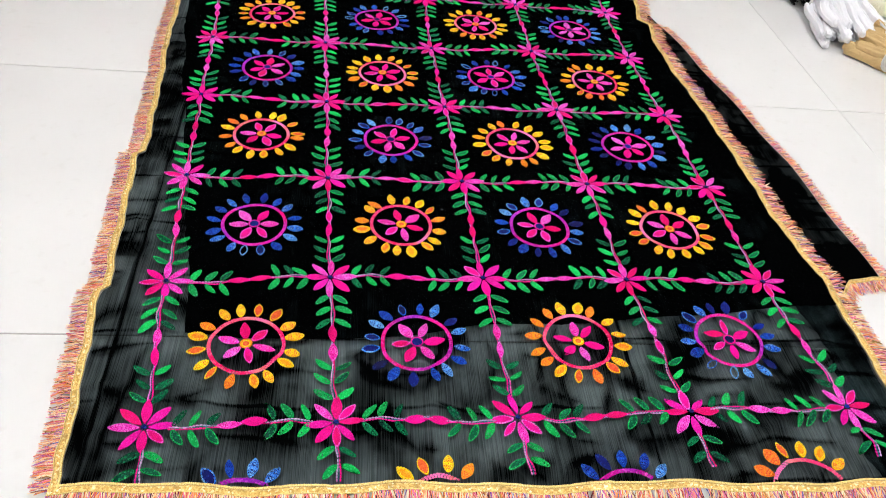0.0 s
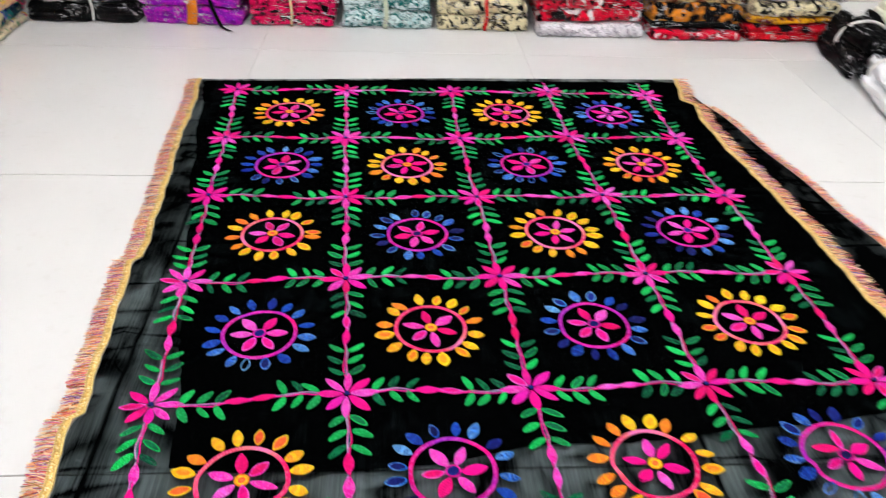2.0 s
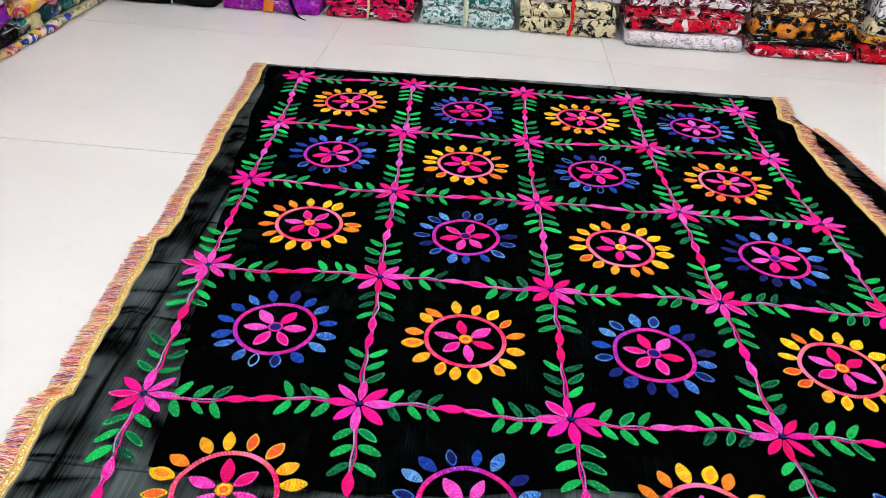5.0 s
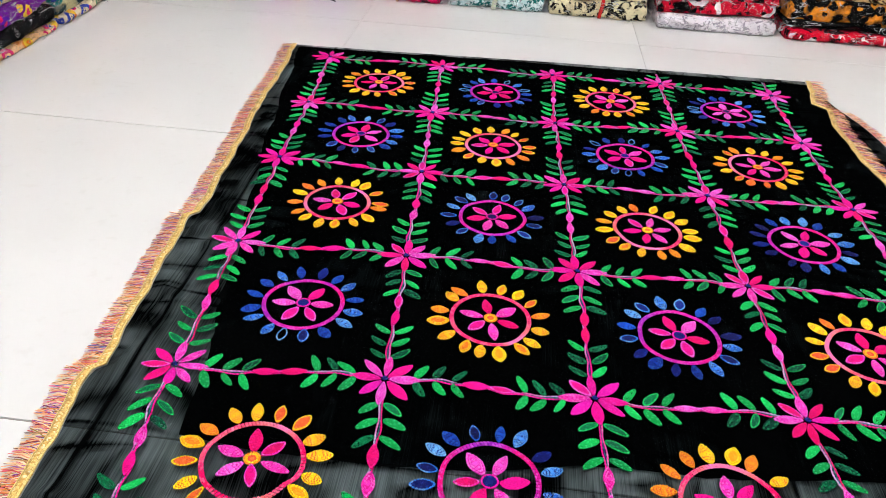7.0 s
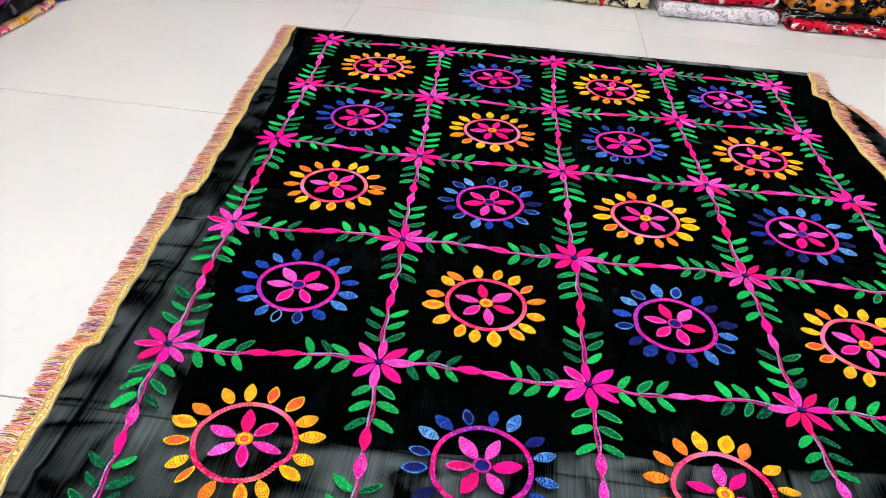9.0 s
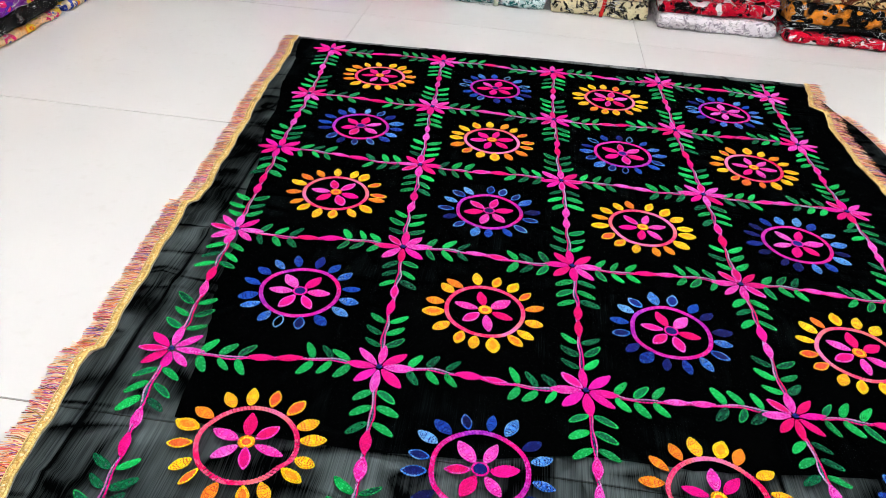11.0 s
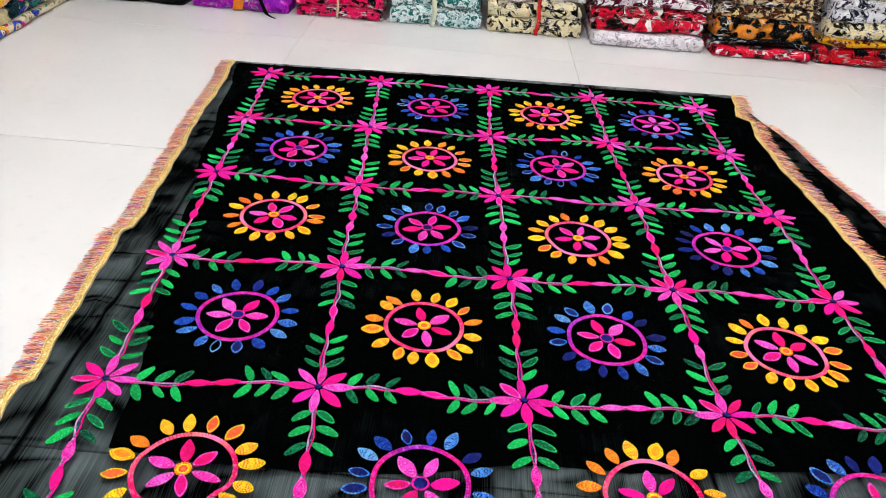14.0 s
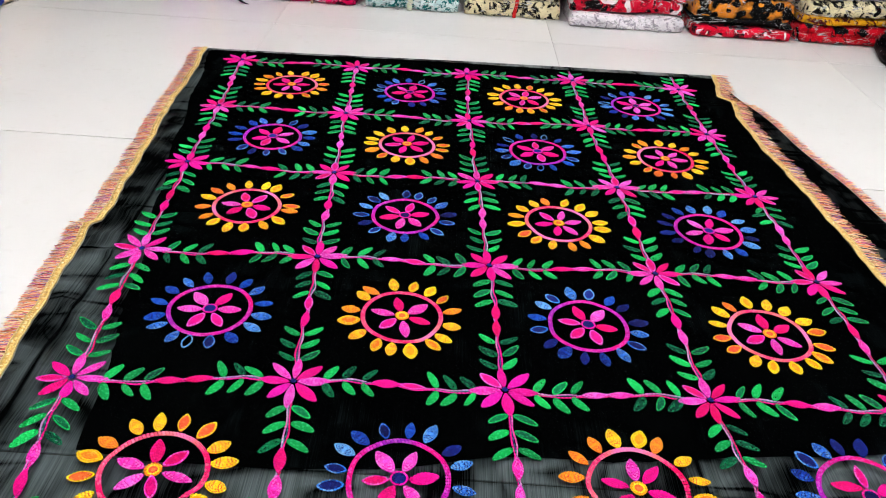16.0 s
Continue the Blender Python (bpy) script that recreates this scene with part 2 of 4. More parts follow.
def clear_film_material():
    """Thin clear bag: glossy, crinkled, with highlights along its sharpest creases painted as whitish lines and flecks.
    """
    n = Nodes("clear_plastic")
    v = n.coords((1, 1, 1), 5.0)
    lengthwise = n.coords((15, 50, 95), 5.0)
    big = n.noise(v, 38.0, 3.0, 0.55)
    fine = n.noise(lengthwise, 1.0, 2.0)
    height = n.math("ADD", big, n.math("MULTIPLY", fine, 0.9))
    normal = n.bump(height, 1.0, 0.02)
    gloss = n.add("ShaderNodeBsdfGlossy", inputs={"Roughness": 0.05})
    n.link(normal, gloss.inputs["Normal"])
    clear = n.add("ShaderNodeBsdfTransparent", inputs={"Color": (0.985, 0.985, 0.99, 1)})
    fres = n.add("ShaderNodeFresnel", inputs={"IOR": 1.45})
    n.link(normal, fres.inputs["Normal"])
    fac = n.math("MINIMUM", n.math("MULTIPLY", fres.outputs[0], 0.3), 0.011)
    blend = n.add("ShaderNodeMixShader")
    n.link(fac, blend.inputs[0])
    n.link(clear.outputs[0], blend.inputs[1])
    n.link(gloss.outputs[0], blend.inputs[2])
    # Painted glints: white diffuse lines and flecks where creases would catch light.
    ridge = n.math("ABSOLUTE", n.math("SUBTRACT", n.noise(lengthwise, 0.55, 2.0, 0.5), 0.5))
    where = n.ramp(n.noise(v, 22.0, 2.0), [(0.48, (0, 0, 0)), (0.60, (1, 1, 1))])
    glint_lines = n.math("MULTIPLY", n.ramp(ridge, [(0.0, (0.8, 0.8, 0.8)), (0.016, (0, 0, 0))]), where)
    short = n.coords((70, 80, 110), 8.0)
    short_ridge = n.math("ABSOLUTE", n.math("SUBTRACT", n.noise(short, 0.6, 2.0, 0.55), 0.5))
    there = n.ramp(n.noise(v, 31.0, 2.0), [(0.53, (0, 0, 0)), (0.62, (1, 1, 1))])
    glint_flecks = n.math("MULTIPLY", n.ramp(short_ridge, [(0.0, (0.6, 0.6, 0.6)), (0.02, (0, 0, 0))]), there)
    glint_lines = n.math("MAXIMUM", glint_lines, glint_flecks)
    glint_white = n.add("ShaderNodeBsdfDiffuse", inputs={"Color": (0.86, 0.86, 0.88, 1)})
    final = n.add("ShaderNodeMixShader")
    n.link(glint_lines, final.inputs[0])
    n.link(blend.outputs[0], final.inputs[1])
    n.link(glint_white.outputs[0], final.inputs[2])
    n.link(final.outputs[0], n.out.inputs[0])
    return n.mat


def glow_material(power):
    n = Nodes("lamp_diffuser")
    n.base((0.9, 0.9, 0.9, 1), 0.6)
    n.bsdf.inputs["Emission Color"].default_value = (0.965, 0.975, 1.0, 1)
    n.bsdf.inputs["Emission Strength"].default_value = power
    return n.mat


WHITE, BLACK = srgb(238, 236, 234), (0.003, 0.003, 0.0035, 1)
M_TILE = tile_material()
M_GROUT = plain_material("grout", srgb(150, 145, 138), 0.85, 200.0)
M_WALL = plain_material("wall_paint", srgb(222, 219, 214), 0.7, 60.0, 0.05)
M_CEIL = plain_material("ceiling_paint", srgb(236, 235, 232), 0.8, 60.0, 0.04)
M_CHIFFON = chiffon_material("black_chiffon", 0.48, 0.74)
M_FOLD = chiffon_material("black_chiffon_fold", 0.35, 0.60)
M_UNDER = chiffon_material("black_chiffon_lower", 0.80, 0.90)
M_PINK_DEEP = thread_material("crimson_thread", [(0.0, srgb(232, 0, 106)), (0.5, srgb(238, 0, 130)), (1.0, srgb(246, 0, 160))], srgb(255, 50, 175), 0.2)
M_PINK_MID = thread_material("magenta_thread", [(0.0, srgb(238, 0, 150)), (1.0, srgb(244, 10, 185))], srgb(255, 90, 215), 0.3)
M_PINK_LIGHT = thread_material("light_magenta_thread", [(0.0, srgb(252, 50, 190)), (0.6, srgb(255, 70, 212)), (1.0, srgb(250, 110, 232))], srgb(255, 170, 240), 0.4)
M_LEAF = thread_material("green_thread", [(0.0, srgb(0, 140, 72)), (0.5, srgb(0, 178, 84)), (1.0, srgb(14, 206, 98))], srgb(90, 240, 150), 0.3)
M_LEAF_DARK = thread_material("dark_green_thread", [(0.0, srgb(0, 66, 50)), (0.5, srgb(0, 92, 62)), (1.0, srgb(0, 122, 74))], srgb(40, 190, 125), 0.3)
M_YELLOW = thread_material("yellow_thread", [(0.0, srgb(255, 196, 16)), (1.0, srgb(255, 230, 16))], srgb(255, 240, 100), 0.3)
M_AMBER = thread_material("amber_thread", [(0.0, srgb(252, 120, 44)), (0.5, srgb(254, 150, 30)), (1.0, srgb(255, 176, 20))], srgb(255, 200, 80), 0.3)
M_CORAL = thread_material("coral_thread", [(0.0, srgb(246, 84, 60)), (1.0, srgb(250, 112, 50))], srgb(255, 160, 100), 0.25)
M_SKY = thread_material("sky_blue_thread", [(0.0, srgb(20, 92, 214)), (0.5, srgb(56, 140, 240)), (1.0, srgb(110, 184, 250))], srgb(170, 220, 255), 0.4)
M_BLUE = thread_material("blue_thread", [(0.0, srgb(8, 48, 158)), (1.0, srgb(18, 84, 206))], srgb(70, 140, 235), 0.3)
M_NAVY = thread_material("navy_thread", [(0.0, srgb(8, 10, 72)), (0.5, srgb(10, 24, 110)), (1.0, srgb(16, 44, 146))], srgb(40, 80, 180), 0.15)
M_RING_A = thread_material("coral_ring_thread", [(0.0, srgb(240, 0, 104)), (0.4, srgb(250, 50, 130)), (0.7, srgb(255, 124, 130)), (1.0, srgb(255, 124, 200))], srgb(255, 150, 180), 0.3, 0.5, True)
M_RING_B = thread_material("violet_ring_thread", [(0.0, srgb(232, 0, 130)), (0.5, srgb(206, 10, 160)), (1.0, srgb(160, 30, 190))], srgb(240, 110, 225), 0.3, 0.5, True)
M_LILAC = thread_material("lilac_thread", [(0.0, srgb(214, 120, 200)), (0.5, srgb(190, 170, 210)), (1.0, srgb(236, 70, 170))], srgb(226, 186, 222), 0.2, 0.5, True)
M_TEAL = thread_material("teal_thread", [(0.0, srgb(10, 60, 70)), (0.5, srgb(20, 120, 120)), (1.0, srgb(30, 40, 110))], srgb(90, 170, 165), 0.3, 0.5, True)
M_GOLD = gold_material()
M_SEQUIN = sequin_material()
M_FRINGE = fringe_material()
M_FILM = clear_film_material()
M_GLOW = glow_material(LAMP_POWER)
M_FRAME = plain_material("lamp_frame", srgb(230, 230, 230), 0.4, 50.0, 0.03)

C_PINK, C_ORANGE, C_YEL, C_BLU, C_TEAL = srgb(225, 40, 110), srgb(240, 130, 40), srgb(240, 195, 50), srgb(50, 70, 180), srgb(20, 130, 125)
CREAM, RED, PURPLE = srgb(232, 216, 182), srgb(200, 18, 50), srgb(120, 25, 140)
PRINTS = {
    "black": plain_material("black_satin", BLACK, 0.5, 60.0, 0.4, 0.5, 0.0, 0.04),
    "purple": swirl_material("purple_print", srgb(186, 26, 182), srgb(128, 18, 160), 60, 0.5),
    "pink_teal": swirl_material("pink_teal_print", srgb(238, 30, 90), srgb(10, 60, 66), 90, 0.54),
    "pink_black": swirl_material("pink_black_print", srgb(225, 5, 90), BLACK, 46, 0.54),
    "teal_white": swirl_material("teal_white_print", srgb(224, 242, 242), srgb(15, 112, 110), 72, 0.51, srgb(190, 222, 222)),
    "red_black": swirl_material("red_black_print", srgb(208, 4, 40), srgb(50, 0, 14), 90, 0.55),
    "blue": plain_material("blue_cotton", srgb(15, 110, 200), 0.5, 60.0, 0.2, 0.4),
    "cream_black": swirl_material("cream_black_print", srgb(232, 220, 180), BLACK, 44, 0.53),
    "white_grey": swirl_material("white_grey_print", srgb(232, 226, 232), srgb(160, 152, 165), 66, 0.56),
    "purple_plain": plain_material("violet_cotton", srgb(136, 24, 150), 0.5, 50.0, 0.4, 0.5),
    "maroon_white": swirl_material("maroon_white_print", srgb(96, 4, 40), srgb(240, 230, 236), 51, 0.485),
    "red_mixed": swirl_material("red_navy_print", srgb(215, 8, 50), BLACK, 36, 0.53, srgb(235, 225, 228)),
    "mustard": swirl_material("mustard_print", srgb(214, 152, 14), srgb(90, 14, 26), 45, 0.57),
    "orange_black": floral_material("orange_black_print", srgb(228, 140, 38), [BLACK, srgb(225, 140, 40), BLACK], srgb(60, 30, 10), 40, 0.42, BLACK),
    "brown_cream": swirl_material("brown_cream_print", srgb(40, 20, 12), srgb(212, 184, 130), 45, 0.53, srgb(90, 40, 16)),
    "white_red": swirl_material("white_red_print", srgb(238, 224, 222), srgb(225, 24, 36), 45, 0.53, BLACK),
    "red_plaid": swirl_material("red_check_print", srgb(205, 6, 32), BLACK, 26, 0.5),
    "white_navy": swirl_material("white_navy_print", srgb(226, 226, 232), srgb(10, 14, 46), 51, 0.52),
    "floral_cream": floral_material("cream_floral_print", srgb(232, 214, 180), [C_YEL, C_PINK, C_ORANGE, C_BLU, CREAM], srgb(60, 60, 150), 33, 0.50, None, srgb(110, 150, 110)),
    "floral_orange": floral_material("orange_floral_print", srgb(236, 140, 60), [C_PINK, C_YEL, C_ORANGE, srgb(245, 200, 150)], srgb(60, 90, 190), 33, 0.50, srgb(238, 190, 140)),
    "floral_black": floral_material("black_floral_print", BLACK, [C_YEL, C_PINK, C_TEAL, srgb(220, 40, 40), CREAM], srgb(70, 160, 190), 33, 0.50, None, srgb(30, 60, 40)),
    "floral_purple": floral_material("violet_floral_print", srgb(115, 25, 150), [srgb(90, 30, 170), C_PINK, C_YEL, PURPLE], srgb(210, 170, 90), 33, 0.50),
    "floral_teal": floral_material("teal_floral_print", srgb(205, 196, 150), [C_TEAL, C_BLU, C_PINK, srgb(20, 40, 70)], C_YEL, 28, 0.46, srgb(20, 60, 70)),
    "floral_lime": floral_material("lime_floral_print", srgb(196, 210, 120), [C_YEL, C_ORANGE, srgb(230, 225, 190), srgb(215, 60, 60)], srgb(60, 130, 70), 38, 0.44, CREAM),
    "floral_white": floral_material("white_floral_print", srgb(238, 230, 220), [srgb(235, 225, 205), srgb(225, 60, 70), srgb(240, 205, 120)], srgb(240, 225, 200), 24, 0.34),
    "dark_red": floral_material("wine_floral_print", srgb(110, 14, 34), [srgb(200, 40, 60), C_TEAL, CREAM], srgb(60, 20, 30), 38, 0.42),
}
BANDS = {
    "lime": plain_material("lime_ribbon", srgb(190, 210, 30), 0.5, 150.0), "white": plain_material("white_string", srgb(228, 226, 224), 0.6, 150.0),
    "orange": plain_material("orange_ribbon", srgb(240, 135, 20), 0.5, 150.0), "black": plain_material("black_ribbon", BLACK, 0.55, 150.0, spec=0.04),
    "beige": plain_material("beige_ribbon", srgb(214, 186, 140), 0.6, 150.0), "red": plain_material("red_ribbon", srgb(215, 24, 20), 0.5, 150.0),
    "pale": plain_material("pale_green_ribbon", srgb(205, 216, 190), 0.6, 150.0),
}
M_TAN = plain_material("tan_cotton", srgb(214, 182, 128), 0.6, 70.0, 0.22, 0.7, relief=0.012)
M_IVORY = plain_material("ivory_cotton", srgb(250, 246, 226), 0.65, 70.0, 0.08, 0.7, relief=0.014)
M_WHITE = plain_material("white_cotton", srgb(244, 244, 248), 0.6, 70.0, 0.08, 0.6, relief=0.004)


# ---- mesh helpers ----
def mesh_of(name, verts, faces, smooth=True):
    me = bpy.data.meshes.new(name)
    me.from_pydata([tuple(v) for v in verts], [], faces)
    me.validate()
    if smooth:
        me.polygons.foreach_set("use_smooth", [True] * len(me.polygons))
    return me


def part(name, mesh, material, parent, label="", at=(0, 0, 0), turn=(0, 0, 0), size=(1, 1, 1)):
    """Links a mesh as one object under a thing or under a part."""
    if material and not mesh.materials:
        mesh.materials.append(material)
    ob = new(name, mesh)
    ob.parent = parent
    ob.location, ob.rotation_euler, ob.scale = at, turn, size
    if label:
        tagged(ob, label)
    return ob


def box_mesh(name, lo, hi, bevel=0.0):
    bm = bmesh.new()
    bmesh.ops.create_cube(bm, size=1.0)
    for v in bm.verts:
        v.co = Vector([lo[i] + (v.co[i] + 0.5) * (hi[i] - lo[i]) for i in range(3)])
    if bevel:
        bmesh.ops.bevel(bm, geom=bm.edges[:], offset=bevel, segments=1, affect="EDGES")
    me = bpy.data.meshes.new(name)
    bm.to_mesh(me)
    bm.free()
    return me


def setting(name, lo, hi, material, label, category):
    me = box_mesh(name, lo, hi)
    me.materials.append(material)
    return tagged(new(name, me), label, category, kind="structure")


# ---- the room ----
ROOM = (-0.90, 2.35, -3.45, 0.52, 2.75)
X0, X1, Y0, Y1, TOP = ROOM
floor = setting("floor", (X0, Y0, -0.08), (X1, Y1, -0.0016), M_GROUT, "grey grouted bed under white glazed floor tiles", "floor")
setting("wall_north", (X0 - 0.15, Y1, -0.08), (X1 + 0.15, Y1 + 0.15, TOP), M_WALL, "plain grey-beige painted wall behind stacked goods", "wall")
setting("wall_south", (X0 - 0.15, Y0 - 0.15, -0.08), (X1 + 0.15, Y0, TOP), M_WALL, "plain grey-beige painted shop wall", "wall")
setting("wall_west", (X0 - 0.15, Y0, -0.08), (X0, Y1, TOP), M_WALL, "plain grey-beige painted wall behind floral stacks", "wall")
setting("wall_east", (X1, Y0, -0.08), (X1 + 0.15, Y1, TOP), M_WALL, "plain grey-beige painted wall behind tied bundles", "wall")
setting("ceiling", (X0 - 0.15, Y0 - 0.15, TOP), (X1 + 0.15, Y1 + 0.15, TOP + 0.12), M_CEIL, "plain white painted ceiling with square lamps", "ceiling")


def ceiling_light(x, y):
    lamp = tagged(new("ceiling_light"), "white square ceiling lamp with a bright diffuser", "ceiling light", "ceiling lights")
    lamp.location = (x, y, TOP)
    w = 0.07
    for lo, hi in (((-w, -w, -0.03), (w, -w + 0.02, 0)), ((-w, w - 0.02, -0.03), (w, w, 0)), ((-w, -w + 0.02, -0.03), (-w + 0.02, w - 0.02, 0)), ((w - 0.02, -w + 0.02, -0.03), (w, w - 0.02, 0))):
        part("frame", box_mesh("frame", lo, hi), M_FRAME, lamp)
    part("diffuser", box_mesh("diffuser", (-w + 0.021, -w + 0.021, -0.022), (w - 0.021, w - 0.021, -0.002)), M_GLOW, lamp, "glowing white diffuser")


for lx in (-0.1, 1.45):
    for ly in (-2.6, -1.4, -0.3):
        ceiling_light(lx, ly)


# ---- the black scarf, folded in two ----
# crossings of the embroidered trellis, row by row from the fold
CROSS = np.array([
    [(-0.007, -0.250), (0.207, -0.246), (0.414, -0.244), (0.614, -0.238), (0.815, -0.246)],
    [(0.009, -0.471), (0.216, -0.466), (0.418, -0.461), (0.617, -0.448), (0.814, -0.451)],
    [(0.020, -0.673), (0.227, -0.676), (0.429, -0.672), (0.629, -0.664), (0.828, -0.662)],
    [(0.035, -0.896), (0.238, -0.889), (0.441, -0.882), (0.640, -0.877), (0.837, -0.871)],
    [(0.048, -1.116), (0.250, -1.101), (0.451, -1.094), (0.650, -1.090), (0.848, -1.087)],
    [(0.067, -1.332), (0.265, -1.324), (0.466, -1.319), (0.671, -1.310), (0.870, -1.300)],
])
NEAR, FAR = -1.400, -0.19


def left_edge(y):
    x = np.interp(y, [-1.41, -1.37, -1.305, -1.228, -1.133, -1.124, -1.046, -0.951, -0.848, -0.838, -0.78, -0.735, -0.62, -0.49, -0.32, -0.228, -0.19],
                  [0.003, -0.001, -0.007, -0.015, -0.026, -0.017, -0.025, -0.033, -0.043, -0.034, -0.037, -0.042, -0.051, -0.066, -0.074, -0.085, -0.088])
    return float(x) + 0.0012 * math.sin(y * 61) + 0.0006 * math.sin(y * 150 + 2)


def right_edge(y):
    x = np.interp(y, [-1.41, -1.31, -1.2, -1.144, -1.1, -1.075, -1.035, -0.982, -0.931, -0.87, -0.783, -0.738, -0.646, -0.567, -0.51, -0.43, -0.352, -0.288, -0.266, -0.174, -0.14],
                  [0.943, 0.939, 0.940, 0.940, 0.940, 0.942, 0.934, 0.926, 0.921, 0.920, 0.918, 0.915, 0.909, 0.903, 0.895, 0.892, 0.891, 0.901, 0.882, 0.899, 0.906])
    return float(x) + 0.0012 * math.sin(y * 57 + 1) + 0.0006 * math.sin(y * 143)


def far_edge(x):
    return float(np.interp(x, [-0.09, 0.1, 0.41, 0.66, 0.91], [-0.192, -0.184, -0.164, -0.155, -0.148]))


def near_edge(x):
    return NEAR + 0.0025 * math.sin(x * 23) + 0.0015 * math.sin(x * 61)


def under_left(y):
    return float(np.interp(y, [-1.2, -0.87, -0.74, -0.6, -0.4, -0.2], [0.088, 0.030, 0.004, -0.022, -0.052, -0.080])) + 0.003 * math.sin(y * 33) + 0.003 * noise.noise(Vector((y * 60, 0, 0)))


def under_right(y):
    return float(np.interp(y, [-1.1, -0.96, -0.785, -0.6, -0.33, -0.2, -0.15], [1.040, 1.028, 1.014, 0.986, 0.942, 0.912, 0.902])) + 0.002 * math.sin(y * 29)


def under_near(x):
    return 0.0025 * noise.noise(Vector((x * 70, 3, 0))) + 0.002 * math.sin(x * 31) + float(np.interp(x, [0.08, 0.26, 0.33, 0.44, 0.63, 0.945, 0.985, 1.045], [-1.197, -1.205, -1.197, -1.177, -1.163, -1.123, -1.078, -1.070]))


def single(x, y):
    """How far a spot lies outside the lower layer: 0 on two layers, 1 on one."""
    d = max(under_left(y) - x, under_near(x) - y)
    return min(max(d / 0.03, 0.0), 1.0)


def lift(x, y):
    """Height of the upper cloth over the floor."""
    n1 = noise.noise(Vector((x * 9, y * 6, 0.3)))
    n2 = noise.noise(Vector((x * 21 + 3, y * 13, 1.7)))
    fold = max(0.0, 1 - abs(noise.noise(Vector((x * 8 + 7, y * 11, 4.1)))) * 7)
    s = single(x, y)
    z = 0.0052 + 0.0014 * n1 + 0.0007 * n2 + s * (0.0014 * n1 + 0.0045 * fold)
    ends = min((far_edge(x) - y) / 0.02, (y - near_edge(x)) / 0.015, (x - left_edge(y)) / 0.015, (right_edge(y) - x) / 0.015)
    k = min(max(ends, 0.0), 1.0)
    return 0.0035 + (max(z, 0.0042) - 0.0035) * k


def grid_cloth(name, nu, nv, left, right, near, far, height):
    verts, faces = [], []
    for j in range(nv + 1):
        for i in range(nu + 1):
            u, v = i / nu, j / nv
            x = left(NEAR + (FAR - NEAR) * v) * (1 - u) + right(NEAR + (FAR - NEAR) * v) * u
            y = near(x) * (1 - v) + far(x) * v
            x = left(y) * (1 - u) + right(y) * u
            verts.append((x, y, height(x, y)))
    for j in range(nv):
        for i in range(nu):
            a = j * (nu + 1) + i
            faces.append((a, a + 1, a + nu + 2, a + nu + 1))
    return mesh_of(name, verts, faces)


BASE = Vector((0.43, -0.80, 0.0))
scarf = tagged(new("scarf"), "black sheer scarf with floral embroidery and gold fringe, folded on floor", "scarf")
scarf.location = BASE
part("upper_cloth", grid_cloth("upper_cloth", 130, 170, left_edge, right_edge, near_edge, far_edge, lift), M_CHIFFON, scarf, "sheer black upper layer", -BASE)
part("lower_cloth", grid_cloth("lower_cloth", 60, 80, under_left, under_right, under_near, lambda x: far_edge(x) - 0.005 - 0.009 * min(max((x - 0.3) / 0.3, 0.0), 1.0), lambda x, y: 0.0022 + 0.0008 * noise.noise(Vector((x * 12, y * 12, 8)))), M_UNDER, scarf, "black lower layer showing past the edge", -BASE)


def fold_inner(y):
    return right_edge(y) - 0.062 - 0.012 * math.sin(y * 17) - 0.006 * noise.noise(Vector((y * 40, 1, 0)))


part("border_fold", grid_cloth("border_fold", 10, 60, fold_inner, lambda y: right_edge(y) - 0.002, lambda x: NEAR + 0.004, lambda x: -1.09, lambda x, y: 0.0024 + 0.0006 * noise.noise(Vector((x * 14, y * 14, 2)))), M_FOLD, scarf, "border strip turned under, doubling the cloth", -BASE)


def trim_strip(points, width, ridge, out):
    """A lace ribbon along a line of points: a smooth cord inside, a sequinned band, a thin cord outside."""
    prof = [(-0.5, 0.0), (-0.42, 1.0), (-0.26, 1.0), (-0.18, 0.1), (-0.08, 0.7), (0.12, 0.95), (0.30, 0.6), (0.36, 0.1), (0.41, 0.8), (0.47, 0.7), (0.5, 0.0)]
    verts, faces = [], []
    for k, p in enumerate(points):
        o = out[k]
        pinch = max(0.0, 1 - abs((k % 17) - 8) / 1.6)
        wide = width * (1 + 0.07 * noise.noise(Vector((k * 0.21, width * 900, 3)))) * (1 - 0.14 * pinch)
        puff = 1 + 0.25 * math.sin(k * 1.9) + 0.2 * random.uniform(-1, 1) - 0.5 * pinch
        for i, (s, h) in enumerate(prof):
            lump = puff if 3 <= i <= 7 else 1.0
            verts.append((p[0] + o[0] * s * wide, p[1] + o[1] * s * wide, p[2] + h * ridge * lump))
    n = len(prof)
    for k in range(len(points) - 1):
        for i in range(n - 1):
            a = k * n + i
            faces.append((a, a + 1, a + n + 1, a + n))
    return verts, faces


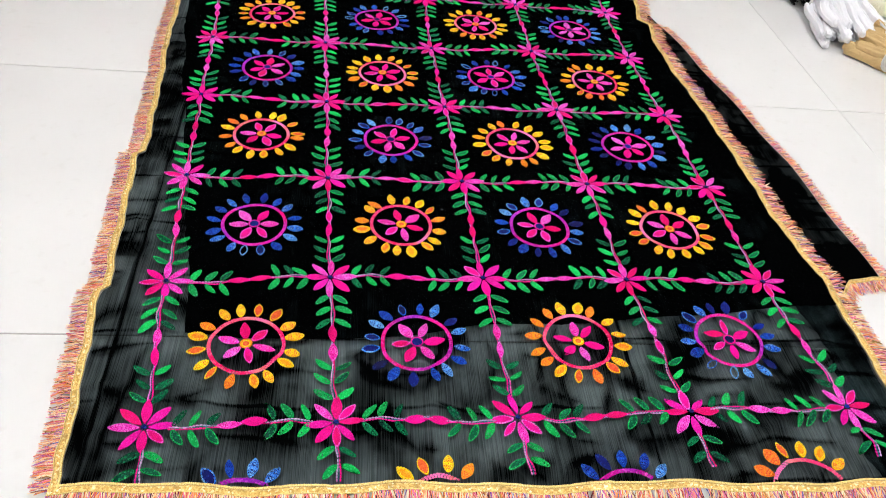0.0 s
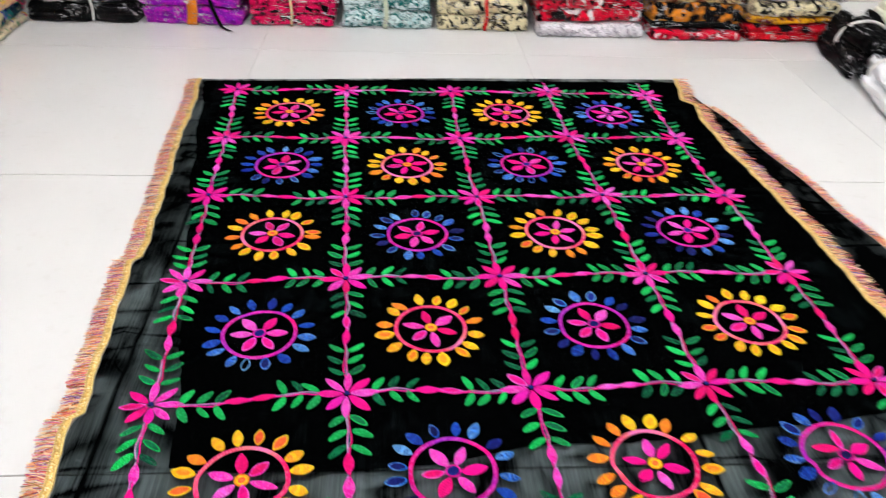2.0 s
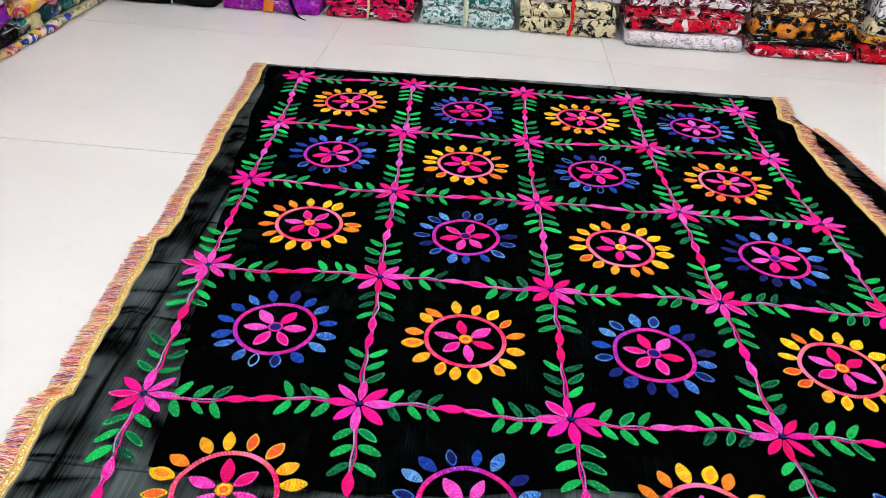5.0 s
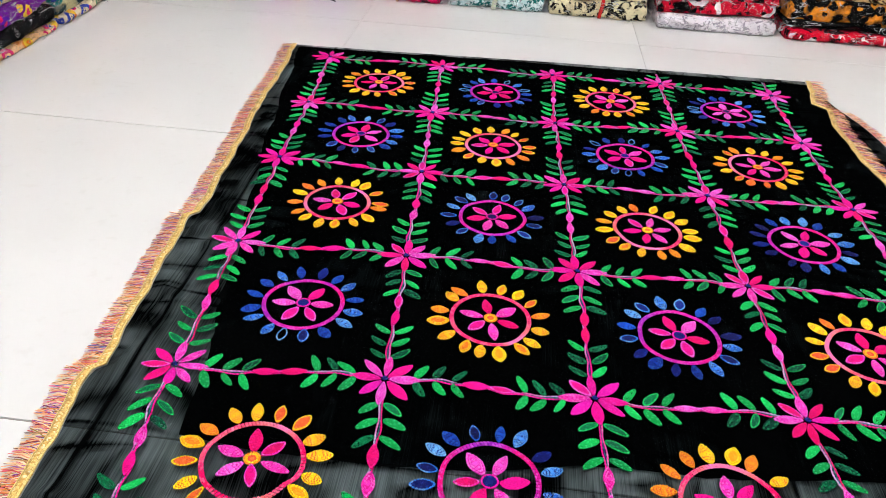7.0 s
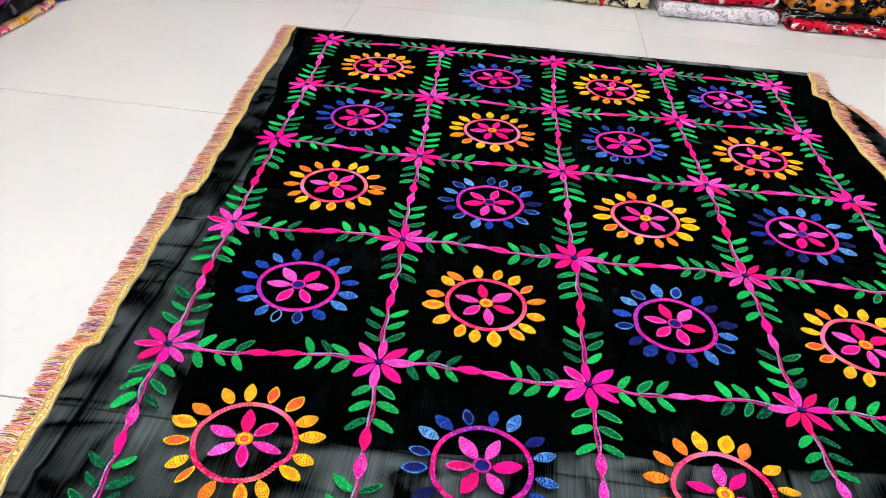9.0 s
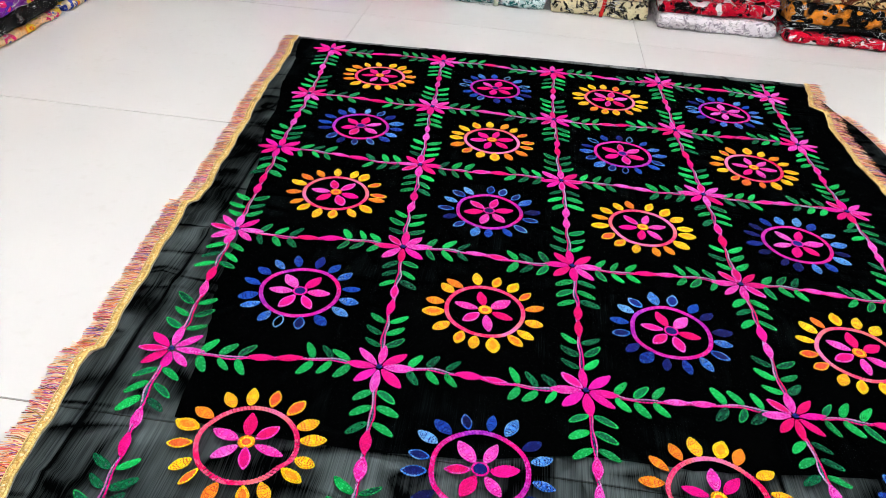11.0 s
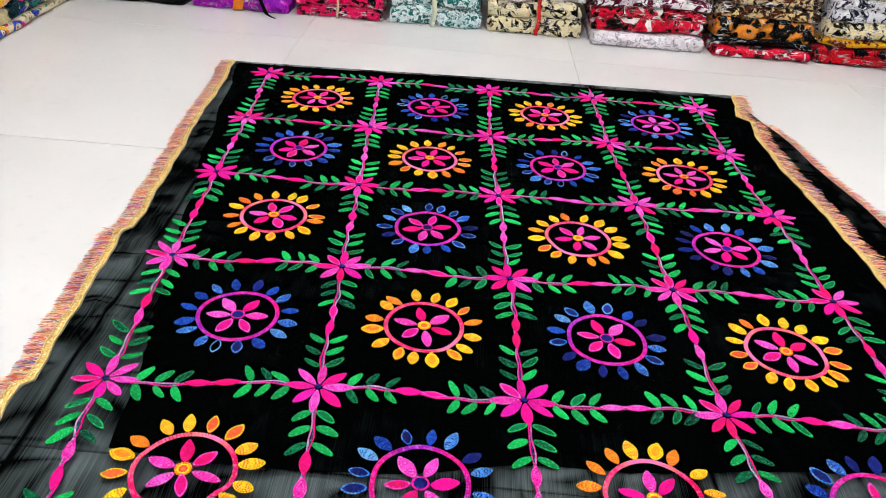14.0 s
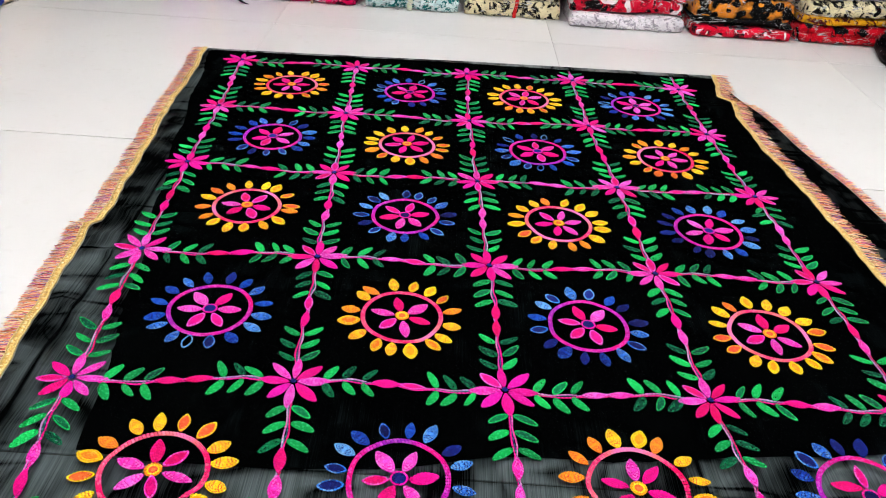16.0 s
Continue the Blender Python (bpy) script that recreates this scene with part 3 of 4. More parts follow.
def fringe_strip(points, out, length, step_count, z_low=0.0006):
    """Loose threads hanging outwards from a line of points, several lengths and leanings."""
    verts, faces = [], []
    for k in range(len(points) - 1):
        p, q = Vector(points[k]), Vector(points[k + 1])
        o = Vector((*out[k], 0))
        along = (q - p).normalized()
        clump = noise.noise(Vector((k * 0.31, length * 90, 2.0)))
        if length > 0.012 and noise.noise(Vector((k * 0.55, length * 300, 9.0))) > 0.42:
            continue
        for _ in range(step_count):
            r = p.lerp(q, random.random())
            d = (o + along * (0.55 * clump + random.gauss(0, 0.2))).normalized()
            ln = length * random.uniform(0.62, 1.1) * (1 + 0.16 * clump)
            w = along * random.uniform(0.00032, 0.00062) * (1.45 if 0.025 < length < 0.03 else 1.0)
            z0 = r.z * random.uniform(0.7, 1.1)
            bend = random.gauss(0, 0.0018)
            mid = r + d * ln * 0.5 + along * bend
            end = r + d * ln + along * bend * 1.5
            ring = [(r, z0), (mid, z0 * 0.7 + random.uniform(0, 0.0015)), (end, z_low + random.uniform(0, 0.0022))]
            a = len(verts)
            for pt, z in ring:
                verts.append((pt.x - w.x, pt.y - w.y, z))
                verts.append((pt.x + w.x, pt.y + w.y, z))
            faces.append((a, a + 1, a + 3, a + 2))
            faces.append((a + 2, a + 3, a + 5, a + 4))
    return verts, faces


def edge_band(line, outward, trim_width, fringe_len, density, z_add=0.0, gold=True, thread=None, trim_label="gold lace ribbon with two raised cords"):
    out = [outward(i) for i in range(len(line))]
    if gold:
        v, f = trim_strip([(p[0], p[1], p[2] + 0.0006) for p in line], trim_width, 0.0016, out)
        me = mesh_of("trim", v, f)
        # Rim falls with the profile; groove and edge shade is coloured from it.
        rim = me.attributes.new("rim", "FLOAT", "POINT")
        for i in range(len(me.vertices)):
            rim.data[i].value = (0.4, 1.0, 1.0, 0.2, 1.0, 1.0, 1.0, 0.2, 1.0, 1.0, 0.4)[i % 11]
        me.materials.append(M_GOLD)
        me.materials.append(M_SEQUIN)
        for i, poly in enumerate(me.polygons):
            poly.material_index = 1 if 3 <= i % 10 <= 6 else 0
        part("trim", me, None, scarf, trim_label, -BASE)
    line2 = [(p[0] + o[0] * trim_width * 0.4, p[1] + o[1] * trim_width * 0.4, p[2] + 0.0006 + z_add) for p, o in zip(line, out)]
    v, f = fringe_strip(line2, out, fringe_len, density)
    ob = part("fringe", mesh_of("fringe", v, f, False), thread or M_FRINGE, scarf, "" if thread else "loose multicoloured thread fringe", -BASE)
    tagged(ob, kind="stuff")


def steps(a, b, n):
    return [a + (b - a) * i / n for i in range(n + 1)]


ys = steps(-1.404, -0.192, 420)
edge_band([(left_edge(y) - 0.005, y, 0.0042) for y in ys], lambda i: (-1.0, -0.06), 0.0094, 0.0205, 8)
ys_r = steps(-1.404, -0.15, 420)
edge_band([(right_edge(y) + 0.005, y, 0.0046) for y in ys_r], lambda i: (1.0, 0.10), 0.0098, 0.027, 5, 0.0012)
xs = steps(left_edge(NEAR) - 0.010, right_edge(NEAR) + 0.010, 330)
edge_band([(x, near_edge(x) - 0.003, 0.0044) for x in xs], lambda i: (0.0, -1.0), 0.0112, 0.031, 8)
ys_u = steps(-1.072, -0.29, 230)
edge_band([(under_right(y), y, 0.0016) for y in ys_u], lambda i: (1.0, 0.12), 0.004, 0.017, 9, 0.0, False)
xs_u = steps(0.950, 1.044, 24)
edge_band([(x, under_near(x), 0.0026) for x in xs_u], lambda i: (0.1, -1.0), 0.007, 0.022, 12)

# ---- embroidery on the upper cloth ----
random.seed(41)
LINK, THREAD = 0.0030, 0.0019


class Stitches:
    """Rows of chain-stitch links gathered into one mesh; the tone of a vertex is low in a link's hole and at its sunken
    edge, painting shade there.
    """

    def __init__(self):
        self.verts, self.faces, self.tone, self.slots = [], [], [], []

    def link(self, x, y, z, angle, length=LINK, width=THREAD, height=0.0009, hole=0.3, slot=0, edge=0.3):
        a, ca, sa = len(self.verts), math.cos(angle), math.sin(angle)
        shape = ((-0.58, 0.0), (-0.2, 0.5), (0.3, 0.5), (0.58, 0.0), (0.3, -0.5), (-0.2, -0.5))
        # Sunken edge and hole carry painted shade, the raised ring full colour.
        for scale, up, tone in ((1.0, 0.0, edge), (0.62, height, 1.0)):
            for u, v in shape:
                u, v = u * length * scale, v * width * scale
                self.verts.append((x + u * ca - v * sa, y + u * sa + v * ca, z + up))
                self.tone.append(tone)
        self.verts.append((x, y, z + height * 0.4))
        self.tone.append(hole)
        for i in range(6):
            j = (i + 1) % 6
            self.faces.append((a + i, a + j, a + 6 + j, a + 6 + i))
            self.faces.append((a + 6 + i, a + 6 + j, a + 12))
            self.slots += [slot, slot]

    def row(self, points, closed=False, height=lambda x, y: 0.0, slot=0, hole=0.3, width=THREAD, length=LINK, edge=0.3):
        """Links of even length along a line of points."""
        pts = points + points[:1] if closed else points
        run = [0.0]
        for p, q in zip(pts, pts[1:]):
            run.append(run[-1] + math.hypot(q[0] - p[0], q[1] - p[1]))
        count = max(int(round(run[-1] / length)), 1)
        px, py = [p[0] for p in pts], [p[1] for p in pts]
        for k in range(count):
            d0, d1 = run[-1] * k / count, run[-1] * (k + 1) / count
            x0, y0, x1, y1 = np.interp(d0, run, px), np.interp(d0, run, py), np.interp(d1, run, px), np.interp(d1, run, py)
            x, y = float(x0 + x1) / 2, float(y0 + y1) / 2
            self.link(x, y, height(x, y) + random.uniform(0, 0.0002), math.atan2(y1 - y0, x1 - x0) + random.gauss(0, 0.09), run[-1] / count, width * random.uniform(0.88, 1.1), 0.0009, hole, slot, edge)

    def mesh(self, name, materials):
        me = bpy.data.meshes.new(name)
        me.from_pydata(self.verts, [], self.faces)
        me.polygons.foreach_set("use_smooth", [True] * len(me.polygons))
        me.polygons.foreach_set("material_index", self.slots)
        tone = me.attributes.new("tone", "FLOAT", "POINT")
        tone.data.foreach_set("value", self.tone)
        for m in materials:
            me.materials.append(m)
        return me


def stitched(name, length, width, rows, materials, peak=1.1, blunt=0.7, bend=0.0, bed=None, hole=0.3, dome=0.0007):
    """A petal or leaf from the origin along x, worked in chain stitch. rows: inset and thread of each round; bed: thread filling below."""
    st = Stitches()

    def half(s):
        return width / 2 * math.sin(math.pi * s ** peak) ** blunt if 0 < s < 1 else 0.0

    def curve(s):
        return bend * length * s * s

    top = lambda x, y: dome * (1 - min(1.0, (abs(y - curve(x / length)) / (half(x / length) + 1e-5)) ** 2)) if 0 < x < length else 0.0
    if bed is not None:
        n, a = 10, 0
        for k in range(n + 1):
            s = 0.02 + 0.96 * k / n
            for t, h in ((-1, 0.0), (-0.8, 0.6), (-0.4, 0.9), (0, 1.0), (0.4, 0.9), (0.8, 0.6), (1, 0.0)):
                st.verts.append((s * length, curve(s) + t * half(s) * 0.97, 0.0002 + h * (dome + 0.0004) * min(1, 5 * s, 5 * (1 - s))))
                st.tone.append(0.7)
        for k in range(n):
            for i in range(6):
                a = k * 7 + i
                st.faces.append((a, a + 7, a + 8, a + 1))
                st.slots.append(bed)
    for inset, slot in rows:
        ss = [k / 40 for k in range(1, 40) if half(k / 40) > inset + 0.0001]
        if len(ss) < 3:
            continue
        ends = 0.4 * inset / length
        up = [(length * (s - ends * (s > 0.5) + ends * (s <= 0.5)), curve(s) + half(s) - inset) for s in ss]
        down = [(length * (s - ends * (s > 0.5) + ends * (s <= 0.5)), curve(s) - half(s) + inset) for s in reversed(ss)]
        tip = [] if inset > 0.002 else [(length * 0.992, curve(1.0))]
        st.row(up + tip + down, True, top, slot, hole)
    return st.mesh(name, materials)


R3 = ((0.0009, 0), (0.0026, 0), (0.0043, 0), (0.0058, 0))


def in_two(first):
    return tuple((d, 0 if k < first else 1) for k, (d, _) in enumerate(R3))


ME_STAR = [stitched("petal", 0.0300, 0.0112, R3[:3], [M_PINK_DEEP], bed=0, hole=0.6), stitched("petal", 0.0310, 0.0110, R3, [M_PINK_LIGHT, M_PINK_MID], bed=1, hole=0.2),
           stitched("petal", 0.0290, 0.0112, in_two(1), [M_PINK_LIGHT, M_PINK_DEEP], bed=1, hole=0.3), stitched("petal", 0.0300, 0.0106, R3[:3], [M_PINK_MID], bed=0, hole=0.3)]
ME_INNER = [stitched("inner_petal", 0.0262, 0.0128, R3[:3], [M_PINK_DEEP], 1.0, 0.75, bed=0, hole=0.6), stitched("inner_petal", 0.0265, 0.0122, R3, [M_PINK_LIGHT, M_PINK_MID], 1.0, 0.75, bed=1, hole=0.2),
            stitched("inner_petal", 0.0258, 0.0124, in_two(1), [M_PINK_LIGHT, M_PINK_DEEP], 1.05, 0.75, bed=1, hole=0.3)]
ME_OUT_A = [stitched("outer_petal", 0.0236, 0.0150, in_two(2), [M_YELLOW, M_AMBER], 1.05, 0.68, bed=1, hole=0.3), stitched("outer_petal", 0.0238, 0.0140, R3, [M_AMBER, M_CORAL], 1.1, 0.7, bed=1, hole=0.3),
            stitched("outer_petal", 0.0228, 0.0144, R3, [M_YELLOW, M_CORAL], 1.0, 0.64, bed=1, hole=0.45), stitched("outer_petal", 0.0232, 0.0138, in_two(1), [M_YELLOW, M_CORAL], 1.1, 0.7, bed=1, hole=0.35)]
ME_OUT_B = [stitched("outer_petal", 0.0236, 0.0138, R3, [M_SKY, M_NAVY], 1.05, 0.7, bed=1, hole=0.06), stitched("outer_petal", 0.0230, 0.0130, in_two(1), [M_SKY, M_NAVY], 1.05, 0.7, bed=1, hole=0.2),
            stitched("outer_petal", 0.0232, 0.0132, R3, [M_BLUE, M_NAVY], 1.1, 0.7, bed=1, hole=0.12), stitched("outer_petal", 0.0232, 0.0126, R3[:3], [M_NAVY], 1.1, 0.7, bed=0, hole=0.5),
            stitched("outer_petal", 0.0222, 0.0134, R3[:1], [M_SKY], 1.0, 0.66, hole=0.2)]
ME_LEAF = {}
for side in (-1, 1):
    b = 0.20 * side
    ME_LEAF[side] = [stitched("leaf", 0.0242, 0.0106, R3[:3], [M_LEAF], 0.90, 0.46, b, 0, 0.4), stitched("leaf", 0.0236, 0.0106, R3[:3], [M_LEAF_DARK], 0.86, 0.44, b, None, 0.1),
                     stitched("leaf", 0.0248, 0.0104, in_two(1), [M_LEAF, M_LEAF_DARK], 0.92, 0.48, b, 1, 0.25), stitched("leaf", 0.0240, 0.0104, R3[:3], [M_LEAF], 0.86, 0.44, b, None, 0.1)]
ME_BUD = [stitched("bud", 0.0285, 0.0106, R3[:3], [M_PINK_DEEP], 1.0, 0.85, bed=0, hole=0.6), stitched("bud", 0.0285, 0.0102, R3[:3], [M_PINK_LIGHT, M_PINK_MID], 1.0, 0.85, bed=1, hole=0.25),
          stitched("bud", 0.0280, 0.0104, in_two(1), [M_PINK_LIGHT, M_PINK_DEEP], 1.0, 0.85, bed=1, hole=0.35)]


def slope(x, y):
    e = 0.006
    return (lift(x + e, y) - lift(x - e, y)) / (2 * e), (lift(x, y + e) - lift(x, y - e)) / (2 * e)


def lay(name, mesh, parent, origin, base, angle, size=1.0, wide=1.0, rise=0.0005):
    """Lays a stitched piece on the cloth at base, pointing along angle."""
    reach = 0.012 * size
    x, y = base[0] + math.cos(angle) * reach, base[1] + math.sin(angle) * reach
    sx, sy = slope(x, y)
    z = lift(x, y) - (sx * math.cos(angle) + sy * math.sin(angle)) * reach
    normal = Vector((-sx, -sy, 1)).normalized()
    ahead = Vector((math.cos(angle), math.sin(angle), 0))
    ahead = (ahead - normal * ahead.dot(normal)).normalized()
    side = normal.cross(ahead)
    m = Matrix((ahead, side, normal)).transposed()
    return part(name, mesh, None, parent, "", (base[0] - origin.x, base[1] - origin.y, z + rise - origin.z), m.to_euler(), (size, size * wide, 1))


def stitched_eye(name, rounds, materials, cap):
    """A small round centre of coiled stitch; rounds: radius and thread."""
    st = Stitches()
    for radius, slot in rounds:
        circle = [(radius * math.cos(k * math.tau / 20), radius * math.sin(k * math.tau / 20)) for k in range(20)]
        st.row(circle, True, lambda x, y: 0.0008, slot, 0.6, THREAD * 1.15, LINK * 0.8, 0.5)
    a = len(st.verts)
    st.verts.append((0, 0, 0.0012))
    st.tone.append(0.8)
    for k in range(12):
        st.verts.append((rounds[0][0] * math.cos(k * math.tau / 12), rounds[0][0] * math.sin(k * math.tau / 12), 0.0006))
        st.tone.append(0.8)
        st.faces.append((a, a + 1 + k, a + 1 + (k + 1) % 12))
        st.slots.append(cap)
    return st.mesh(name, materials)


ME_EYE = {True: stitched_eye("centre", ((0.0066, 0), (0.0048, 1), (0.0030, 2)), [M_AMBER, M_YELLOW, M_CORAL], 2),
          False: stitched_eye("centre", ((0.0070, 0), (0.0052, 1), (0.0036, 1)), [M_PINK_MID, M_NAVY], 1)}
ME_DOT = stitched_eye("star_flower", ((0.0024, 0),), [M_NAVY], 0)


def star_flower(r, c):
    x, y = CROSS[r, c]
    z = lift(x, y)
    o = Vector((x, y, z + 0.0010))
    flower = part("star_flower", ME_DOT, None, scarf, "pink eight-petalled stitched flower", o - BASE)
    grain = math.atan2(*(CROSS[min(r + 1, 5), c] - CROSS[min(r + 1, 5) - 1, c])[::-1])
    for k in range(8):
        a = grain + k * math.pi / 4 + random.gauss(0, 0.06)
        start = (x + math.cos(a) * 0.0030, y + math.sin(a) * 0.0030)
        kind = random.choices((0, 1, 2, 3), (0.30, 0.32, 0.18, 0.20))[0]
        lay("petal", ME_STAR[kind], flower, o, start, a, random.uniform(0.92, 1.08), random.uniform(0.82, 1.06))


def medallion(cx, cy, warm, clip=None):
    ring_r = 0.0420
    z = lift(cx, max(cy, NEAR + 0.02))
    o = Vector((cx, cy, z))
    st = Stitches()
    wob = [random.gauss(0, 0.0007) for _ in range(12)]
    for off in (-0.0015, 0.0, 0.0015):
        pts = []
        for k in range(72):
            a = k * math.tau / 72
            rr = ring_r + off + wob[k // 6] * (1 - k % 6 / 6) + wob[(k // 6 + 1) % 12] * (k % 6 / 6)
            if clip is None or cy + math.sin(a) * rr > clip + 0.004:
                pts.append((a, math.cos(a) * rr, math.sin(a) * rr))
        if not pts:
            continue
        whole = len(pts) == 72
        first = next((k for k in range(len(pts)) if not whole and pts[k][0] - pts[k - 1][0] > 0.2), 0)
        pts = [(p[1], p[2]) for p in pts[first:] + pts[:first]]
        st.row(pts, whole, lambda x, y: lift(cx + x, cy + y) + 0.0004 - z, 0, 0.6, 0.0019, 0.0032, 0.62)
    label = "round motif with yellow and orange petals" if warm else "round motif with blue petals"
    ring = part("medallion", st.mesh("medallion", [M_RING_A if warm else M_RING_B]), None, scarf, label, o - BASE)
    spin = random.uniform(0, 0.3)
    kinds, weights = (ME_OUT_A, (0.30, 0.22, 0.30, 0.18)) if warm else (ME_OUT_B, (0.26, 0.22, 0.28, 0.20, 0.04))
    for k in range(16):
        a = spin + k * math.tau / 16 + random.gauss(0, 0.035)
        d = ring_r + random.uniform(0.0016, 0.0030)
        start = (cx + math.cos(a) * d, cy + math.sin(a) * d)
        if clip is None or start[1] > clip + 0.003:
            lay("outer_petal", random.choices(kinds, weights)[0], ring, o, start, a + random.gauss(0, 0.10), random.uniform(0.86, 1.06), random.uniform(0.78, 1.05))
    spin = random.uniform(0, 1.0)
    for k in range(6):
        a = spin + k * math.tau / 6 + random.gauss(0, 0.06)
        start = (cx + math.cos(a) * 0.0074, cy + math.sin(a) * 0.0074)
        if clip is None or start[1] > clip + 0.003:
            lay("inner_petal", ME_INNER[random.choices((0, 1, 2), (0.45, 0.35, 0.2))[0]], ring, o, start, a, random.uniform(0.92, 1.08), random.uniform(0.84, 1.1))
    if clip is None or cy > clip + 0.008:
        part("centre", ME_EYE[warm], None, ring, "", (0, 0, 0.0008))


def vine(p, q, wave, s_from=0.12, s_to=0.88):
    """Two stitched cords round a thin teal thread between two crossings, with leaf pairs and two buds."""
    p, q = Vector((*p, 0)), Vector((*q, 0))
    d = q - p
    side = Vector((-d.y, d.x, 0)).normalized()
    phase = random.choice((-1, 1))

    def spot(s):
        off = wave * phase * math.sin(s * math.tau) + 0.0009 * math.sin(s * 31 + p.x * 50)
        return p + d * s + side * off

    mid = spot((s_from + s_to) / 2)
    o = Vector((mid.x, mid.y, lift(mid.x, mid.y)))
    st = Stitches()
    flip = random.choice((-1, 1))
    for slot, shift, width, phase_c in ((0, 0.0017, 0.0019, 0.0), (1, -0.0017, 0.0019, 1.3), (2, 0.0, 0.0013, 2.0)):
        pts = []
        for k in range(41):
            s = s_from + (s_to - s_from) * k / 40
            c = spot(s) + side * flip * (shift * (0.75 + 0.35 * math.sin(s * 25 + phase_c)) + 0.0004 * math.sin(s * 47 + phase_c * 3))
            pts.append((c.x - o.x, c.y - o.y))
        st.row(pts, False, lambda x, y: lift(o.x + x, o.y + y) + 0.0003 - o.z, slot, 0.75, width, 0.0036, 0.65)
    stem = part("vine", st.mesh("vine", [M_PINK_DEEP, M_LILAC, M_TEAL]), None, scarf, "stitched pink stem with green leaves", o - BASE)
    base_angle = math.atan2(d.y, d.x)
    for s in (0.165, 0.255, 0.345, 0.655, 0.745, 0.835):
        if not s_from < s < s_to:
            continue
        toward = 1 if s < 0.5 else -1
        for sgn in (-1, 1):
            lean = math.radians(random.gauss(68, 6))
            a = base_angle + sgn * (lean if toward > 0 else math.pi - lean)
            c = spot(s - toward * 0.02) + side * sgn * 0.0020
            kind = random.choices((0, 1, 2, 3), (0.36, 0.26, 0.22, 0.16))[0]
            lay("leaf", ME_LEAF[-sgn * toward][kind], stem, o, (c.x, c.y), a, random.uniform(0.84, 1.02), random.uniform(0.76, 1.02), 0.0001)
    for s in (0.365, 0.495):
        if s_from < s < s_to - 0.1:
            c = spot(s)
            lay("bud", random.choices(ME_BUD, (0.4, 0.4, 0.2))[0], stem, o, (c.x, c.y), math.atan2(*(spot(s + 0.13) - c).yx), random.uniform(0.92, 1.04), random.uniform(0.85, 1.15), 0.0010)


for r in range(6):
    for c in range(5):
        star_flower(r, c)
        if c < 4:
            vine(CROSS[r, c], CROSS[r, c + 1], 0.0042)
        if r < 5:
            vine(CROSS[r, c], CROSS[r + 1, c], 0.0012)
        else:
            step = CROSS[5, c] - CROSS[4, c]
            vine(CROSS[5, c], CROSS[5, c] + step, 0.001, 0.12, 0.32)
for c, reach in ((3, 0.24), (4, 0.32)):
    vine(CROSS[0, c], 2 * CROSS[0, c] - CROSS[1, c], 0.001, 0.12, reach)
for r in range(6):
    for c in range(4):
        if r < 5:
            m = (CROSS[r, c] + CROSS[r, c + 1] + CROSS[r + 1, c] + CROSS[r + 1, c + 1]) / 4
        else:
            m = (CROSS[5, c] + CROSS[5, c + 1]) / 2 + (CROSS[5, c] - CROSS[4, c]) * 0.5
        medallion(m[0], m[1] + 0.001, (r + c) % 2 == 0, near_edge(m[0]) if r == 5 else None)


# ---- packed cloth ----
def sway(x, z, seed):
    """How a pile's layers rise and sink along its length."""
    return 0.011 * noise.noise(Vector((x * 9 + seed * 3.7, seed * 1.3, z * 5))) * min(1.0, max(0.0, z) / 0.05)


def packet_mesh(name, w, d, h, folds, seed, z_base=0.0, pile=0.0, tied=None, puff=0.004, nx=44, ny=10):
    """A folded cloth: layers with rounded folds at the front, soft and uneven."""
    prof = []
    nz = max(6 * folds, 12)
    for k in range(nz + 1):
        t = k / nz
        bulge = abs(math.sin(math.pi * folds * t)) ** 0.6
        prof.append((-d / 2 + puff * (1 - bulge) * 2.2, t * h))
    for k in range(1, ny):
        prof.append((-d / 2 + d * k / ny, h))
    for k in range(5):
        prof.append((d / 2, h * (1 - k / 4)))
    for k in range(1, ny):
        prof.append((d / 2 - d * k / ny, 0))
    verts, faces, n = [], [], len(prof)
    for i in range(nx + 1):
        u = i / nx
        x = -w / 2 + w * u
        e = min(u, 1 - u) * nx
        pinch = (0.62, 0.80, 0.91, 0.97, 1.0)[min(int(e), 4)]
        for y, z in prof:
            q = Vector((x * 14, y * 10 + seed * 7.3, z * 26 + seed))
            fine = Vector((x * 62, y * 30 + seed * 3.1, z * 95 + seed))
            crumple = abs(noise.noise(fine)) * 0.0042 + noise.noise(fine * 0.55) * 0.0040
            dz = noise.noise(q) * 0.0055 + noise.noise(fine * 0.6) * 0.002 if z > h * 0.2 else 0.0
            dy = noise.noise(q + Vector((9, 0, 0))) * 0.009 + crumple if y < 0 else 0
            dx = noise.noise(q + Vector((0, 9, 5))) * 0.006 * abs(2 * u - 1)
            zz = h / 2 + (z - h / 2) * pinch if z > h / 2 else z * (1 + 0.0)
            if tied is not None and y < 0:
                dy += 0.009 * math.exp(-((x - tied) / 0.022) ** 2)
            verts.append((x + dx, y * (0.96 if e < 1 else 1) + dy, max(0.0006 - z_base, zz + dz + sway(x, z_base + zz, pile))))
    for i in range(nx):
        for k in range(n):
            a, b = i * n + k, i * n + (k + 1) % n
            faces.append((a, b, b + n, a + n))
    faces.append(tuple(range(n - 1, -1, -1)))
    faces.append(tuple(nx * n + k for k in range(n)))
    return mesh_of(name, verts, faces)


